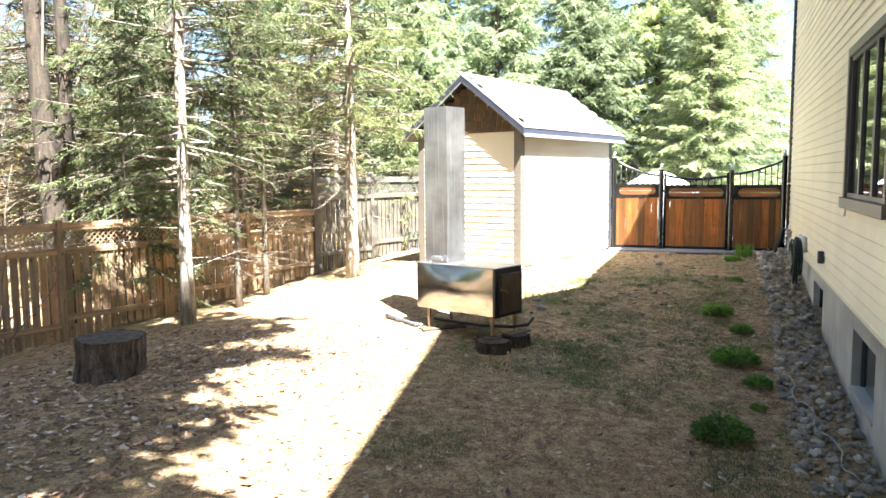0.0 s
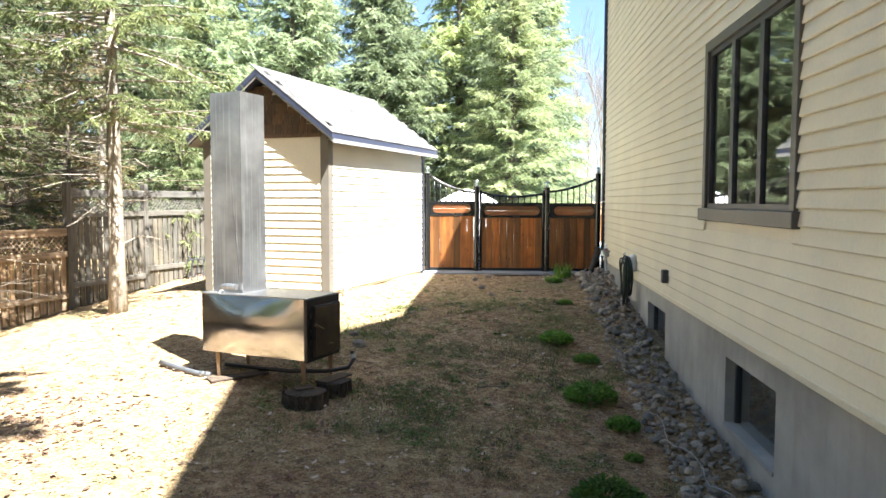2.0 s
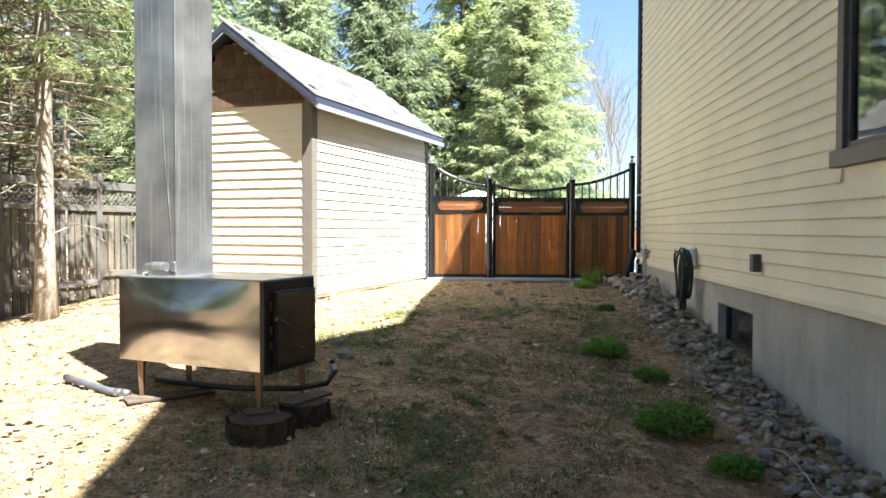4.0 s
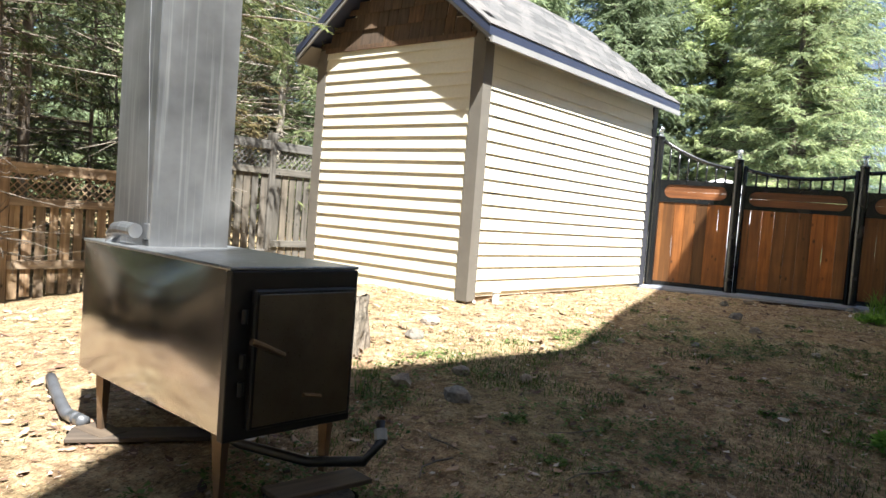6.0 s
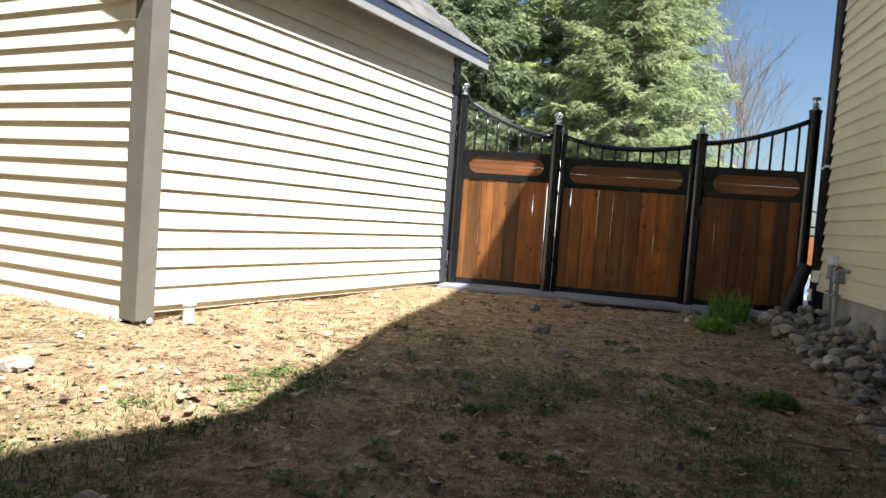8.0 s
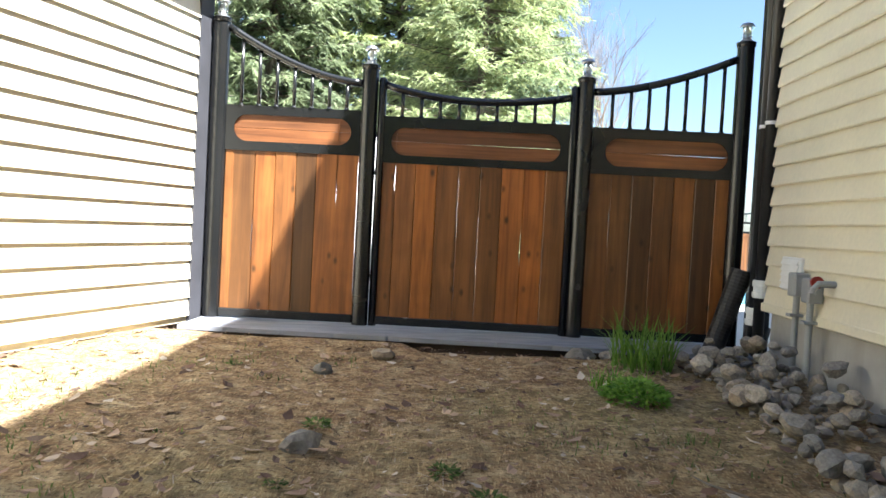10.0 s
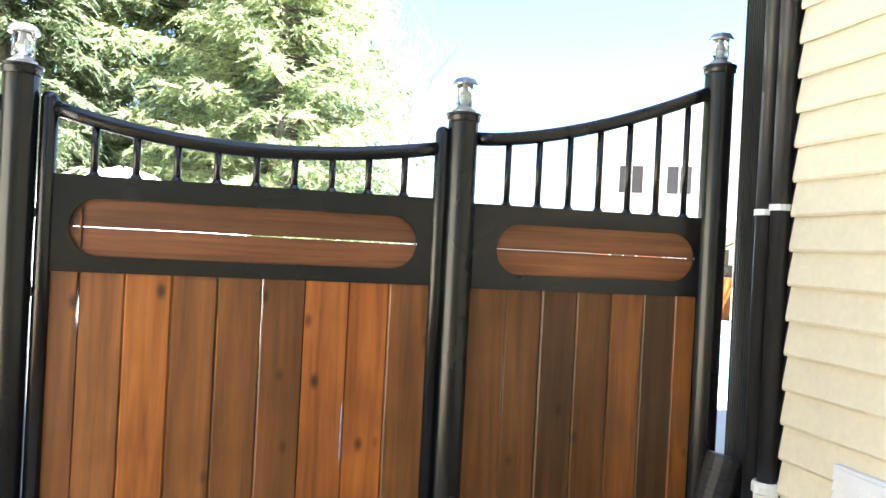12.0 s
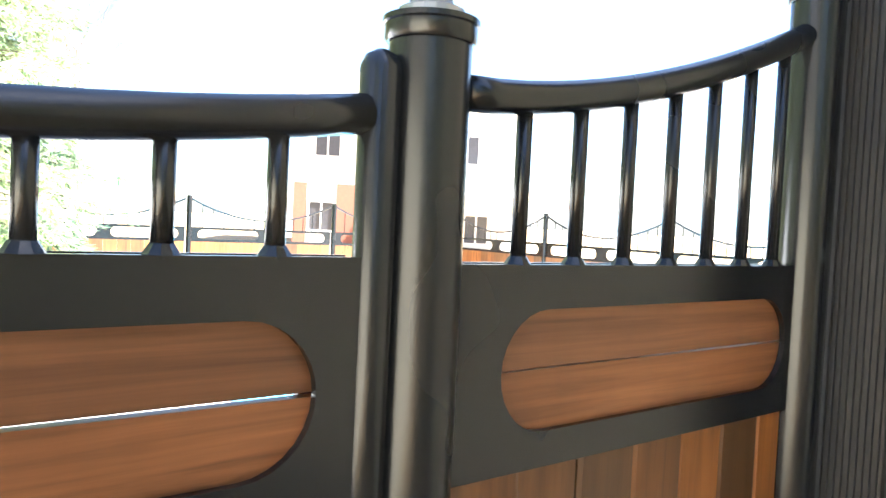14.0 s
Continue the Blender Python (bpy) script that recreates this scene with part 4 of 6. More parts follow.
def fence_section(s, tall, zt):
    """A bay of fence from s metres along the line, its top at zt."""
    rnd = random.Random(int(s * 100) + 7000)
    wood, railing, lat = (M_FENCEGREY, M_FENCEGREYX, LATGREY) if tall else (M_FENCE, M_FENCEX, LAT)
    o = Vector((-8.04, 13.0, 0)) + FD * s
    f = thing("wooden_fence", "tall grey weathered fence bay darkened for shade, boards under a lattice" if tall else "brown weathered fence bay with upright boards under a lattice", "fence", m=Matrix.Translation(o) @ Matrix.Rotation(radians(FANG), 4, "Z"), group="bays of the boundary fence")
    e = o + FD * SEC
    g0, g1 = gz(o.x, o.y), gz(e.x, e.y)
    bm = B()
    box(bm, -0.055, -0.055, g0 - 0.3, 0.055, 0.055, zt + (0.12 if tall else 0.04), 0.008)
    part("post", bm, wood, f)
    for z, h, y, d in ((zt - 0.13, 0.13, -0.045, 0.03), (zt - 0.50, 0.10, -0.045, 0.03), (max(g0, g1) + 0.22, 0.10, -0.045, 0.035)):
        bm = B()
        box(bm, 0.056, y, z, SEC - 0.056, y + d, z + h, 0.004)
        part("rail", bm, railing, f)
    part("lattice", lat, None, f, m=pose(0.05, -0.012, zt - 0.40))
    n = 12
    wd = (SEC - 0.11) / n
    for i in range(n):
        zb = g0 + (g1 - g0) * i / n + 0.04 + rnd.uniform(-0.02, 0.03)
        bm = B()
        box(bm, -wd / 2 + 0.018 + rnd.uniform(0, 0.012), -0.010, zb, wd / 2 - rnd.uniform(0.006, 0.016), 0.010, zt - 0.42, 0.002)
        part("board", bm, wood, f, m=pose(0.055 + (i + 0.5) * wd, 0.0, 0, 0, rnd.uniform(-0.6, 0.6), 0))
    return f


for k in range(-9, 0):
    fence_section(k * SEC, False, 1.02)
for k in range(0, 4):
    fence_section(k * SEC, True, 1.69)

# ---- fire stove with its duct ----
sd = Vector((-0.9423, 0.3348))
sang = math.degrees(math.atan2(-sd.y, -sd.x))
# local x runs along the long face towards the door, y to the back
stove = thing("outdoor_furnace", "sheet-steel outdoor furnace box on legs with an iron door", "furnace", m=pose(-3.594, 8.136, 0, 0, 0, sang))
SLN, SDP, ZT, ZB = 1.29, 0.57, 0.55, -0.05


def bulged(bm, x0, x1, z0, z1, y, out, n=24):
    """A sheet whose middle swells by out towards -y, its edges staying flat."""
    g = [[bm.verts.new((x0 + (x1 - x0) * i / n, y - out * (math.sin(math.pi * i / n) * math.sin(math.pi * j / n)) ** 0.9, z0 + (z1 - z0) * j / n)) for j in range(n + 1)] for i in range(n + 1)]
    for i in range(n):
        for j in range(n):
            bm.faces.new((g[i][j], g[i + 1][j], g[i + 1][j + 1], g[i][j + 1]))


bm = B()
bulged(bm, 0, SLN - 0.03, ZB, ZT, 0, 0.06)
part("front_sheet", bm, M_STEEL, stove, "buckled shiny steel sheet", smooth=True)
bm = B()
box(bm, 0, 0.004, ZB, SLN - 0.03, SDP, ZT - 0.004)
part("body", bm, M_STEEL, stove)
bm = B()
box(bm, -0.008, -0.008, ZT - 0.003, SLN + 0.005, SDP + 0.008, ZT + 0.010, 0.003)
part("top_sheet", bm, M_GALV, stove, "scratched dull top sheet")
bm = B()
box(bm, SLN - 0.03, -0.004, ZB - 0.02, SLN + 0.01, SDP + 0.004, ZT - 0.005, 0.004)
part("end_plate", bm, M_STOVEBLACK, stove, "sooty black end plate")
bm = B()
box(bm, SLN + 0.012, 0.075, ZB + 0.02, SLN + 0.045, SDP - 0.03, ZT - 0.07, 0.006)
door = part("door", bm, M_STOVEBLACK, stove, "dark iron door with a bronze sheen")
bm = B()
box(bm, SLN + 0.046, 0.09, ZB + 0.035, SLN + 0.052, SDP - 0.045, ZT - 0.085, 0.002)
part("door_skin", bm, M_DOOR, door)
bm = B()
tube(bm, [(SLN + 0.06, 0.06, 0.30), (SLN + 0.062, 0.10, 0.285), (SLN + 0.062, 0.20, 0.24)], [0.013, 0.013, 0.010], 8)
part("latch_handle", bm, M_RUST, door)
bm = B()
tube(bm, [(SLN + 0.06, 0.30, 0.08), (SLN + 0.062, 0.38, 0.065)], 0.008, 6)
part("pin", bm, M_RUST, door)
for z in (0.1, 0.2, 0.36):
    bm = B()
    tube(bm, [(SLN + 0.03, 0.045, z), (SLN + 0.03, 0.045, z + 0.05)], 0.012, 8)
    part("hinge", bm, M_STOVEBLACK, door)
LEGS = ((0.16, 0.05, -0.33), (0.16, SDP - 0.05, -0.36), (SLN - 0.07, 0.04, -0.30), (SLN - 0.06, SDP - 0.06, -0.29))
for x, y, zb in LEGS:
    bm = B()
    tube(bm, [(x, y, ZB + 0.01), (x + 0.005, y, zb)], [0.034, 0.018], 4)
    part("leg", bm, M_RUST, stove)
# square duct chimney on top
chim = thing("duct_chimney", "tall square galvanised duct standing on the furnace", "chimney", m=pose(-3.135, 8.075, ZT + 0.01, 0, 0, sang))
bm = B()
CW, CD, CH = 0.385, 0.376, 2.04
def duct(bm, w, d, h):
    for a, b in (((-w, 0), (0, 0)), ((0, 0), (0, d)), ((0, d), (-w, d)), ((-w, d), (-w, 0))):
        prism(bm, [(a[0], a[1], 0), (b[0], b[1], 0), (b[0], b[1], h), (a[0], a[1], h)], Vector(((b[1] - a[1]), -(b[0] - a[0]), 0)).normalized() * 0.0015)
duct(bm, CW, CD, CH)
bmesh.ops.remove_doubles(bm, verts=bm.verts[:], dist=0.004)
part("duct", bm, M_GALV, chim)
bm = B()
tube(bm, [(0.002, -0.002, 0.0), (0.002, -0.002, CH)], 0.006, 6)
part("seam", bm, M_GALV, chim)
bm = B()
box(bm, -0.05, -0.012, 0.03, 0.0, 0.0, 0.10, 0.004)
tube(bm, [(-0.04, -0.05, 0.065), (-0.15, -0.06, 0.068), (-0.205, -0.062, 0.06), (-0.235, -0.062, 0.035), (-0.24, -0.062, 0.0)], 0.033, 14)
part("elbow", bm, M_GALV, chim, "pale grey pipe elbow at the foot of the duct")
bm = B()
tube(bm, [(-0.03, -0.004, 0.05), (-0.05, -0.005, 0.4), (-0.10, -0.004, 0.85), (-0.12, -0.003, 1.2)], 0.0022, 5)
part("wire", bm, M_GALV, chim, "thin pale wire on the duct")


def log_round(x, y, r, z0, z1, seed, label, name="log_round", material=None, cut=None):
    rnd = random.Random(seed)
    t = thing(name, label, "log" if name == "log_round" else "tree stump", m=pose(x, y, z0))
    n, rows_ = 72, 18
    bm = B()
    ph = [rnd.uniform(0, 6.28) for _ in range(6)]
    flare = 0.0 if name == "log_round" else 0.16
    rings = []
    for j in range(rows_ + 1):
        q = j / rows_
        ring = []
        for k in range(n):
            a = math.tau * k / n
            rr = r * (1 + 0.05 * math.sin(2 * a + ph[0]) + 0.035 * math.sin(5 * a + ph[1]) + 0.03 * math.sin(9 * a + ph[2] + q) + 0.13 * noise.noise(Vector((math.cos(a) * 4.5, math.sin(a) * 4.5, q * 1.6 + seed))) - 0.13 * max(0, noise.noise(Vector((math.cos(a) * 11, math.sin(a) * 11, q * 4 + seed)))) + rnd.uniform(-0.008, 0.008))
            rr *= 1 + flare * (1 - q) ** 3 * (1 + 0.6 * math.sin(4 * a + ph[3]))
            ring.append(bm.verts.new((rr * math.cos(a), rr * math.sin(a), -0.12 + (z1 - z0 + 0.12) * q)))
        rings.append(ring)
    for a, b in zip(rings, rings[1:]):
        for k in range(n):
            bm.faces.new((a[k], a[(k + 1) % n], b[(k + 1) % n], b[k]))
    part("bark", bm, material or M_BARK, t)
    bm = B()
    c = bm.verts.new((0, 0, z1 - z0 + 0.004))
    ring = []
    for k in range(n):
        a = math.tau * k / n
        rr = r * (0.95 + 0.05 * math.sin(2 * a + ph[0]) + 0.035 * math.sin(5 * a + ph[1]))
        ring.append(bm.verts.new((rr * math.cos(a), rr * math.sin(a), z1 - z0 + 0.003)))
    for k in range(n):
        bm.faces.new((c, ring[k], ring[(k + 1) % n]))
    part("cut_face", bm, cut or M_CUT, t)
    return t


log_round(-2.37, 7.60, 0.2, gz(-2.37, 7.60) - 0.06, -0.32, 1, "charred log round under a furnace leg", material=M_CHAR, cut=M_CHAR)
log_round(-2.185, 8.0, 0.17, gz(-2.185, 8.0) - 0.03, -0.31, 2, "blackened log round under the furnace", material=M_CHAR, cut=M_CHAR)
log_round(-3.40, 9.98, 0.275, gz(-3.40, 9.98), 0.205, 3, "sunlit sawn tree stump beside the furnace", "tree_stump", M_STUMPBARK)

# Its shade is put into the bark, darker than the sunlit stump's.
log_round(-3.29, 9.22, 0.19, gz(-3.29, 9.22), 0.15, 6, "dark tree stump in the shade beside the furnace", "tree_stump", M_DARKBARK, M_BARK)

# ---- trees ----
def conifer_crown(seed, height, radius, base, step=0.34, spray=0.16, thin=1.0, ragged=0.35, hang=0.0, leaf=0.45, per=5):
    """Whorls of boughs with drooping branchlets set with narrow needle sprays; returns the crown's mesh data and the boughs for its wood."""
    rnd = np.random.RandomState(seed)
    wood, P, D, L1 = [], [], [], []
    z = base
    while z < height - 0.15:
        t = (z - base) / (height - base)
        reach = radius * ((1 - t) ** 0.75) * (0.55 + 0.45 * min(1, t * 6 + 0.35)) + 0.12
        for k in range(rnd.randint(6, 10)):
            a = rnd.uniform(0, math.tau)
            L = reach * rnd.uniform(1 - ragged, 1.1)
            d = np.array([math.cos(a), math.sin(a), 0.0])
            side = np.array([-d[1], d[0], 0.0])
            rise, droop, sway = 0.28 * t + rnd.uniform(-0.15, 0.25), rnd.uniform(0.15, 0.5) * (1 - t * 0.6), rnd.uniform(-0.25, 0.25)
            z0 = z + rnd.uniform(-0.2, 0.2)
            at = lambda q: np.array([0, 0, z0]) + d * L * q + side * L * sway * q * q + np.array([0, 0, L * (rise * q - droop * q * q + 0.10 * q ** 4)])
            wood.append((at(0.0), at(0.5), at(0.95), L))
            n = max(3, int(L * 0.8 / (spray * 0.6)))
            for q in 0.2 + 0.8 * (np.arange(n) + rnd.uniform(-0.4, 0.4, n)) / n:
                for sg in (-1, 1):
                    if rnd.rand() > thin:
                        continue
                    fd = side * sg * rnd.uniform(0.4, 1.0) + d * rnd.uniform(0.3, 1.0) + np.array([0, 0, rnd.uniform(-0.5 - hang, 0.25)])
                    P.append(at(q))
                    D.append(fd / np.linalg.norm(fd))
                    L1.append(spray * rnd.uniform(1.2, 2.8) * (1.2 - 0.55 * q))
        z += step * rnd.uniform(0.7, 1.25)
    P, D, L1 = np.array(P), np.array(D), np.array(L1)[:, None]
    N = np.cross(D, np.array([0, 0, 1.0]) + rnd.uniform(-0.5, 0.5, D.shape))
    N /= np.linalg.norm(N, axis=1)[:, None]
    tris = []
    for j in range(per):
        for s2 in (-1, 1):
            q = (j + rnd.uniform(0, 0.9, L1.shape)) / per
            b = P + D * L1 * q - np.array([0, 0, 1.0]) * L1 * (0.2 + 0.4 * hang) * q * q
            ld = D * rnd.uniform(0.5, 1.0, L1.shape) + N * s2 * rnd.uniform(0.3, 0.9, L1.shape) + np.array([0, 0, 1.0]) * rnd.uniform(-0.45 - hang * 0.5, 0.3, L1.shape)
            ld /= np.linalg.norm(ld, axis=1)[:, None]
            w = np.cross(ld, rnd.uniform(-1, 1, D.shape))
            w /= np.linalg.norm(w, axis=1)[:, None]
            ll = spray * rnd.uniform(0.55, 1.0, L1.shape) * (1.1 - 0.5 * q)
            tris.append(np.stack([b - w * ll * leaf / 4, b + w * ll * leaf / 4, b + ld * ll], 1))
    w = N * spray * 0.10
    tris.append(np.stack([P - w, P + w, P + D * L1 - np.array([0, 0, 1.0]) * L1 * (0.2 + 0.4 * hang)], 1))
    verts = np.concatenate(tris).reshape(-1, 3)
    return verts, np.arange(len(verts)).reshape(-1, 3), wood


def wood_mesh(name, height, r, wood, material, seed, dead=0, dead_from=0.4, dead_to=3.0, lean=0.0):
    rnd = random.Random(seed)
    bm = B()
    n = 9
    bend = [(rnd.uniform(-1, 1) * 0.04 * height * lean, rnd.uniform(-1, 1) * 0.04 * height * lean) for _ in range(2)]
    pts = []
    for i in range(n + 1):
        q = i / n
        pts.append((bend[0][0] * q * q, bend[0][1] * q * q, -0.4 + (height + 0.4) * q))
    tube(bm, pts, [r * (1.35 if i == 0 else 1.0) * (1 - 0.92 * i / n) + 0.008 for i in range(n + 1)], 9)
    for a, b, c, L in wood:
        tube(bm, [a, b, c], [0.010 + 0.008 * L, 0.008 + 0.003 * L, 0.004], 4, False)
    for _ in range(dead):
        z = rnd.uniform(dead_from, dead_to)
        a, L = rnd.uniform(0, math.tau), rnd.uniform(0.4, 1.5)
        d = Vector((math.cos(a), math.sin(a), rnd.uniform(-0.3, 0.25)))
        p0 = Vector((0, 0, z))
        p1 = p0 + d * L * 0.5 + Vector((0, 0, rnd.uniform(-0.1, 0.1)))
        p2 = p0 + d * L + Vector((rnd.uniform(-0.15, 0.15), rnd.uniform(-0.15, 0.15), rnd.uniform(-0.2, 0.1)))
        tube(bm, [p0, p1, p2], [0.010, 0.007, 0.002], 4, False)
        for _ in range(rnd.randint(1, 4)):
            q = rnd.uniform(0.3, 0.95)
            s = p0.lerp(p2, q)
            e = s + Vector((rnd.uniform(-1, 1), rnd.uniform(-1, 1), rnd.uniform(-0.6, 0.4))).normalized() * rnd.uniform(0.15, 0.5)
            tube(bm, [s, e], [0.004, 0.0015], 3, False)
    return mesh_of(name, bm, material, True)


KINDS = {}


def conifer_kind(key, seed, height, radius, base, r, needles, bark, **how):
    wood_how = {k: how.pop(k) for k in ("dead", "dead_from", "dead_to", "lean") if k in how}
    v, f, wood = conifer_crown(seed, height, radius, base, **how)
    KINDS[key] = (wood_mesh("trunk", height, r, wood, bark, seed, **wood_how), raw_mesh("crown", v, f, needles))


def tree(key, x, y, label, turn=0.0, size=1.0, group="", name="conifer_tree", z=None, category="tree"):
    t = thing(name, label, category, m=Matrix.Translation((x, y, gz(x, y) if z is None else z)) @ Matrix.Rotation(radians(turn), 4, "Z") @ Matrix.Scale(size, 4), group=group)
    trunk, crown = KINDS[key]
    part("trunk", trunk, None, t)
    part("crown", crown, None, t)
    return t


conifer_kind("spruce_a", 11, 13.0, 3.3, 0.4, 0.20, M_SPRUCE, M_BARK, step=0.24, spray=0.25, hang=0.35, leaf=0.5)
conifer_kind("spruce_b", 12, 11.0, 3.0, 0.4, 0.17, M_SPRUCE, M_BARK, step=0.23, spray=0.23, hang=0.35, leaf=0.5)
conifer_kind("fir_near", 13, 8.5, 2.4, 0.6, 0.13, M_SPRUCEGOLD, M_BARK, step=0.2, spray=0.17, hang=0.2, dead=25, dead_to=2.5, leaf=0.5)
conifer_kind("hemlock", 14, 11.0, 2.6, 3.0, 0.115, M_FIR, M_BARKPALE, step=0.27, spray=0.12, thin=0.55, ragged=0.5, hang=0.5, dead=25, dead_from=1.0, dead_to=3.5)
conifer_kind("shade_tree", 24, 15.0, 4.2, 9.0, 0.2, M_FIR, M_BARK, step=0.11, spray=0.26, hang=0.3, leaf=1.7)
conifer_kind("tall_thin", 15, 12.0, 2.0, 1.9, 0.10, M_FIR, M_BARKPALE, step=0.36, spray=0.12, thin=0.6, hang=0.4, dead=35, dead_from=0.8, dead_to=6.0, lean=0.5)
conifer_kind("pole", 16, 11.0, 1.7, 3.4, 0.068, M_FIR, M_BARK, step=0.42, spray=0.13, thin=0.5, hang=0.3, dead=70, dead_from=0.6, dead_to=7.0, lean=0.8)
conifer_kind("understory", 17, 4.8, 1.6, 0.6, 0.045, M_FIR, M_BARK, step=0.3, spray=0.13, thin=0.6, hang=0.4, dead=30, dead_to=2.5)
conifer_kind("dry_fir", 18, 6.5, 1.7, 0.5, 0.05, M_BROWNLEAF, M_BARK, step=0.4, spray=0.12, thin=0.4, dead=110, dead_to=5.0)
conifer_kind("far_spruce", 19, 14.0, 3.3, 0.4, 0.2, M_SPRUCE, M_BARK, step=0.34, spray=0.36, hang=0.4, leaf=0.7, per=4)


def bare_tree(key, seed, height, r, bark, spread=0.5, twigs=90):
    rnd = random.Random(seed)
    bm = B()
    def grow(p, d, L, rad, depth):
        q = p + d * L * 0.5 + Vector((rnd.uniform(-1, 1), rnd.uniform(-1, 1), rnd.uniform(-0.3, 0.6))) * L * 0.07
        e = p + d * L
        tube(bm, [p, q, e], [rad, rad * 0.8, rad * 0.55], 5 if depth < 2 else 3, False)
        if depth >= 4 or L < 0.12:
            return
        for _ in range(rnd.randint(4, 6) if depth else rnd.randint(9, 11)):
            t = rnd.uniform(0.35, 1.0)
            nd = (d + Vector((rnd.uniform(-1, 1), rnd.uniform(-1, 1), rnd.uniform(-0.15, 0.7))) * spread * 1.5).normalized()
            grow(p.lerp(e, t), nd, L * rnd.uniform(0.38, 0.62), rad * 0.45, depth + 1)
    grow(Vector((0, 0, -0.3)), Vector((0.03, 0.02, 1)), height * 0.62, r, 0)
    return mesh_of(key, bm, bark, True)


BARE_SHRUB = []
for k in range(3):
    rnd = random.Random(50 + k)
    bm = B()
    for _ in range(7):
        a = rnd.uniform(0, math.tau)
        d = Vector((math.cos(a) * 0.35, math.sin(a) * 0.35, 1)).normalized()
        p = Vector((rnd.uniform(-0.15, 0.15), rnd.uniform(-0.15, 0.15), -0.1))
        L = rnd.uniform(1.2, 2.8)
        prev, pts = p, [p]
        for i in range(5):
            d = (d + Vector((rnd.uniform(-1, 1), rnd.uniform(-1, 1), rnd.uniform(-0.2, 0.3))) * 0.22).normalized()
            prev = prev + d * L / 5
            pts.append(prev)
        tube(bm, pts, [0.018, 0.015, 0.012, 0.009, 0.006, 0.003], 5, False)
        for q in pts[1:]:
            for _ in range(3):
                e = q + Vector((rnd.uniform(-1, 1), rnd.uniform(-1, 1), rnd.uniform(-0.2, 0.9))).normalized() * rnd.uniform(0.25, 0.8)
                mid = q.lerp(e, 0.5) + Vector((rnd.uniform(-0.05, 0.05), rnd.uniform(-0.05, 0.05), 0.03))
                tube(bm, [q, mid, e], [0.005, 0.0035, 0.0015], 3, False)
    BARE_SHRUB.append(mesh_of("bare_crown", bm, M_TWIG))

# trees this side of the wooden fence
tree("hemlock", -6.32, 11.46, "evergreen with pale trunk and low hanging boughs inside the fence", 40)
tree("tall_thin", -7.45, 8.15, "tall thin evergreen with pale bark by the fence", 130)
tree("pole", -7.35, 9.3, "slender half-bare evergreen leaning by the fence", 200, 0.8)
tree("pole", -7.55, 10.4, "slender half-bare evergreen by the fence", 290, 0.7)
# wood beyond the fence
rnd = random.Random(77)
WOOD = "wood beyond the fence"
tree("pole", -9.0, 11.8, "slender evergreen beyond the fence", 10, 1.05, WOOD)
for i in range(40):
    y = rnd.uniform(1.5, 25)
    x = fence_x(min(y, 20)) - rnd.uniform(0.9, 15)
    key = rnd.choice(["pole", "tall_thin", "understory", "dry_fir", "dry_fir", "dry_fir", "dry_fir"])
    if x < -9.3 and y < 11 and key in ("dry_fir", "understory"):
        key = "pole"
    label = {"pole": "slender half-bare evergreen", "tall_thin": "tall thin evergreen", "fir_near": "green fir tree", "understory": "small green fir", "dry_fir": "small fir with dry brown needles", "hemlock": "evergreen with hanging boughs", "spruce_b": "dense green spruce"}[key] + " in the wood beyond the fence"
    tree(key, x, y, label, rnd.uniform(0, 360), rnd.uniform(0.75, 1.15), WOOD, z=-0.6)
for x, y, key in ((-14, 12.2, "understory"), (-16.4, 13.6, "dry_fir"), (-11.2, 11.4, "understory"), (-13, 13, "dry_fir"), (-15.2, 15, "understory"), (-18, 14.6, "dry_fir"), (-17, 16.5, "dry_fir"), (-12.8, 10.9, "dry_fir"), (-9.6, 9.2, "understory")):
    tree(key, x, y, "small fir with dry brown needles in the wood beyond the fence" if key == "dry_fir" else "small green fir in the wood beyond the fence", rnd.uniform(0, 360), rnd.uniform(0.9, 1.3), WOOD, z=-0.6)
for x, y in ((-20.5, 20.8), (-25, 27)):
    tree("far_spruce", x, y, "tall spruce far back in the wood", rnd.uniform(0, 360), 0.8, WOOD, z=-0.6)
for i in range(9):
    y = rnd.uniform(-4, 30)
    if 5.5 < y < 19:
        continue
    tree("far_spruce", -26 - rnd.uniform(0, 12), y * 1.5, "tall spruce far back in the wood", rnd.uniform(0, 360), rnd.uniform(0.6, 0.95), WOOD, z=-0.6)
for x, y in ((-8.9, 6.0), (-9.5, 4.6), (-9.0, 5.2), (-9.8, 9.6), (-10.4, 7.2), (-10.8, 4.8)):
    s = thing("bare_shrub", "leafless shrub with pale stems by the fence", "shrub", m=pose(x, y, gz(max(x, -9), y), 0, 0, rnd.uniform(0, 360)), group="leafless shrubs")
    part("bare_crown", BARE_SHRUB[rnd.randrange(3)], None, s)
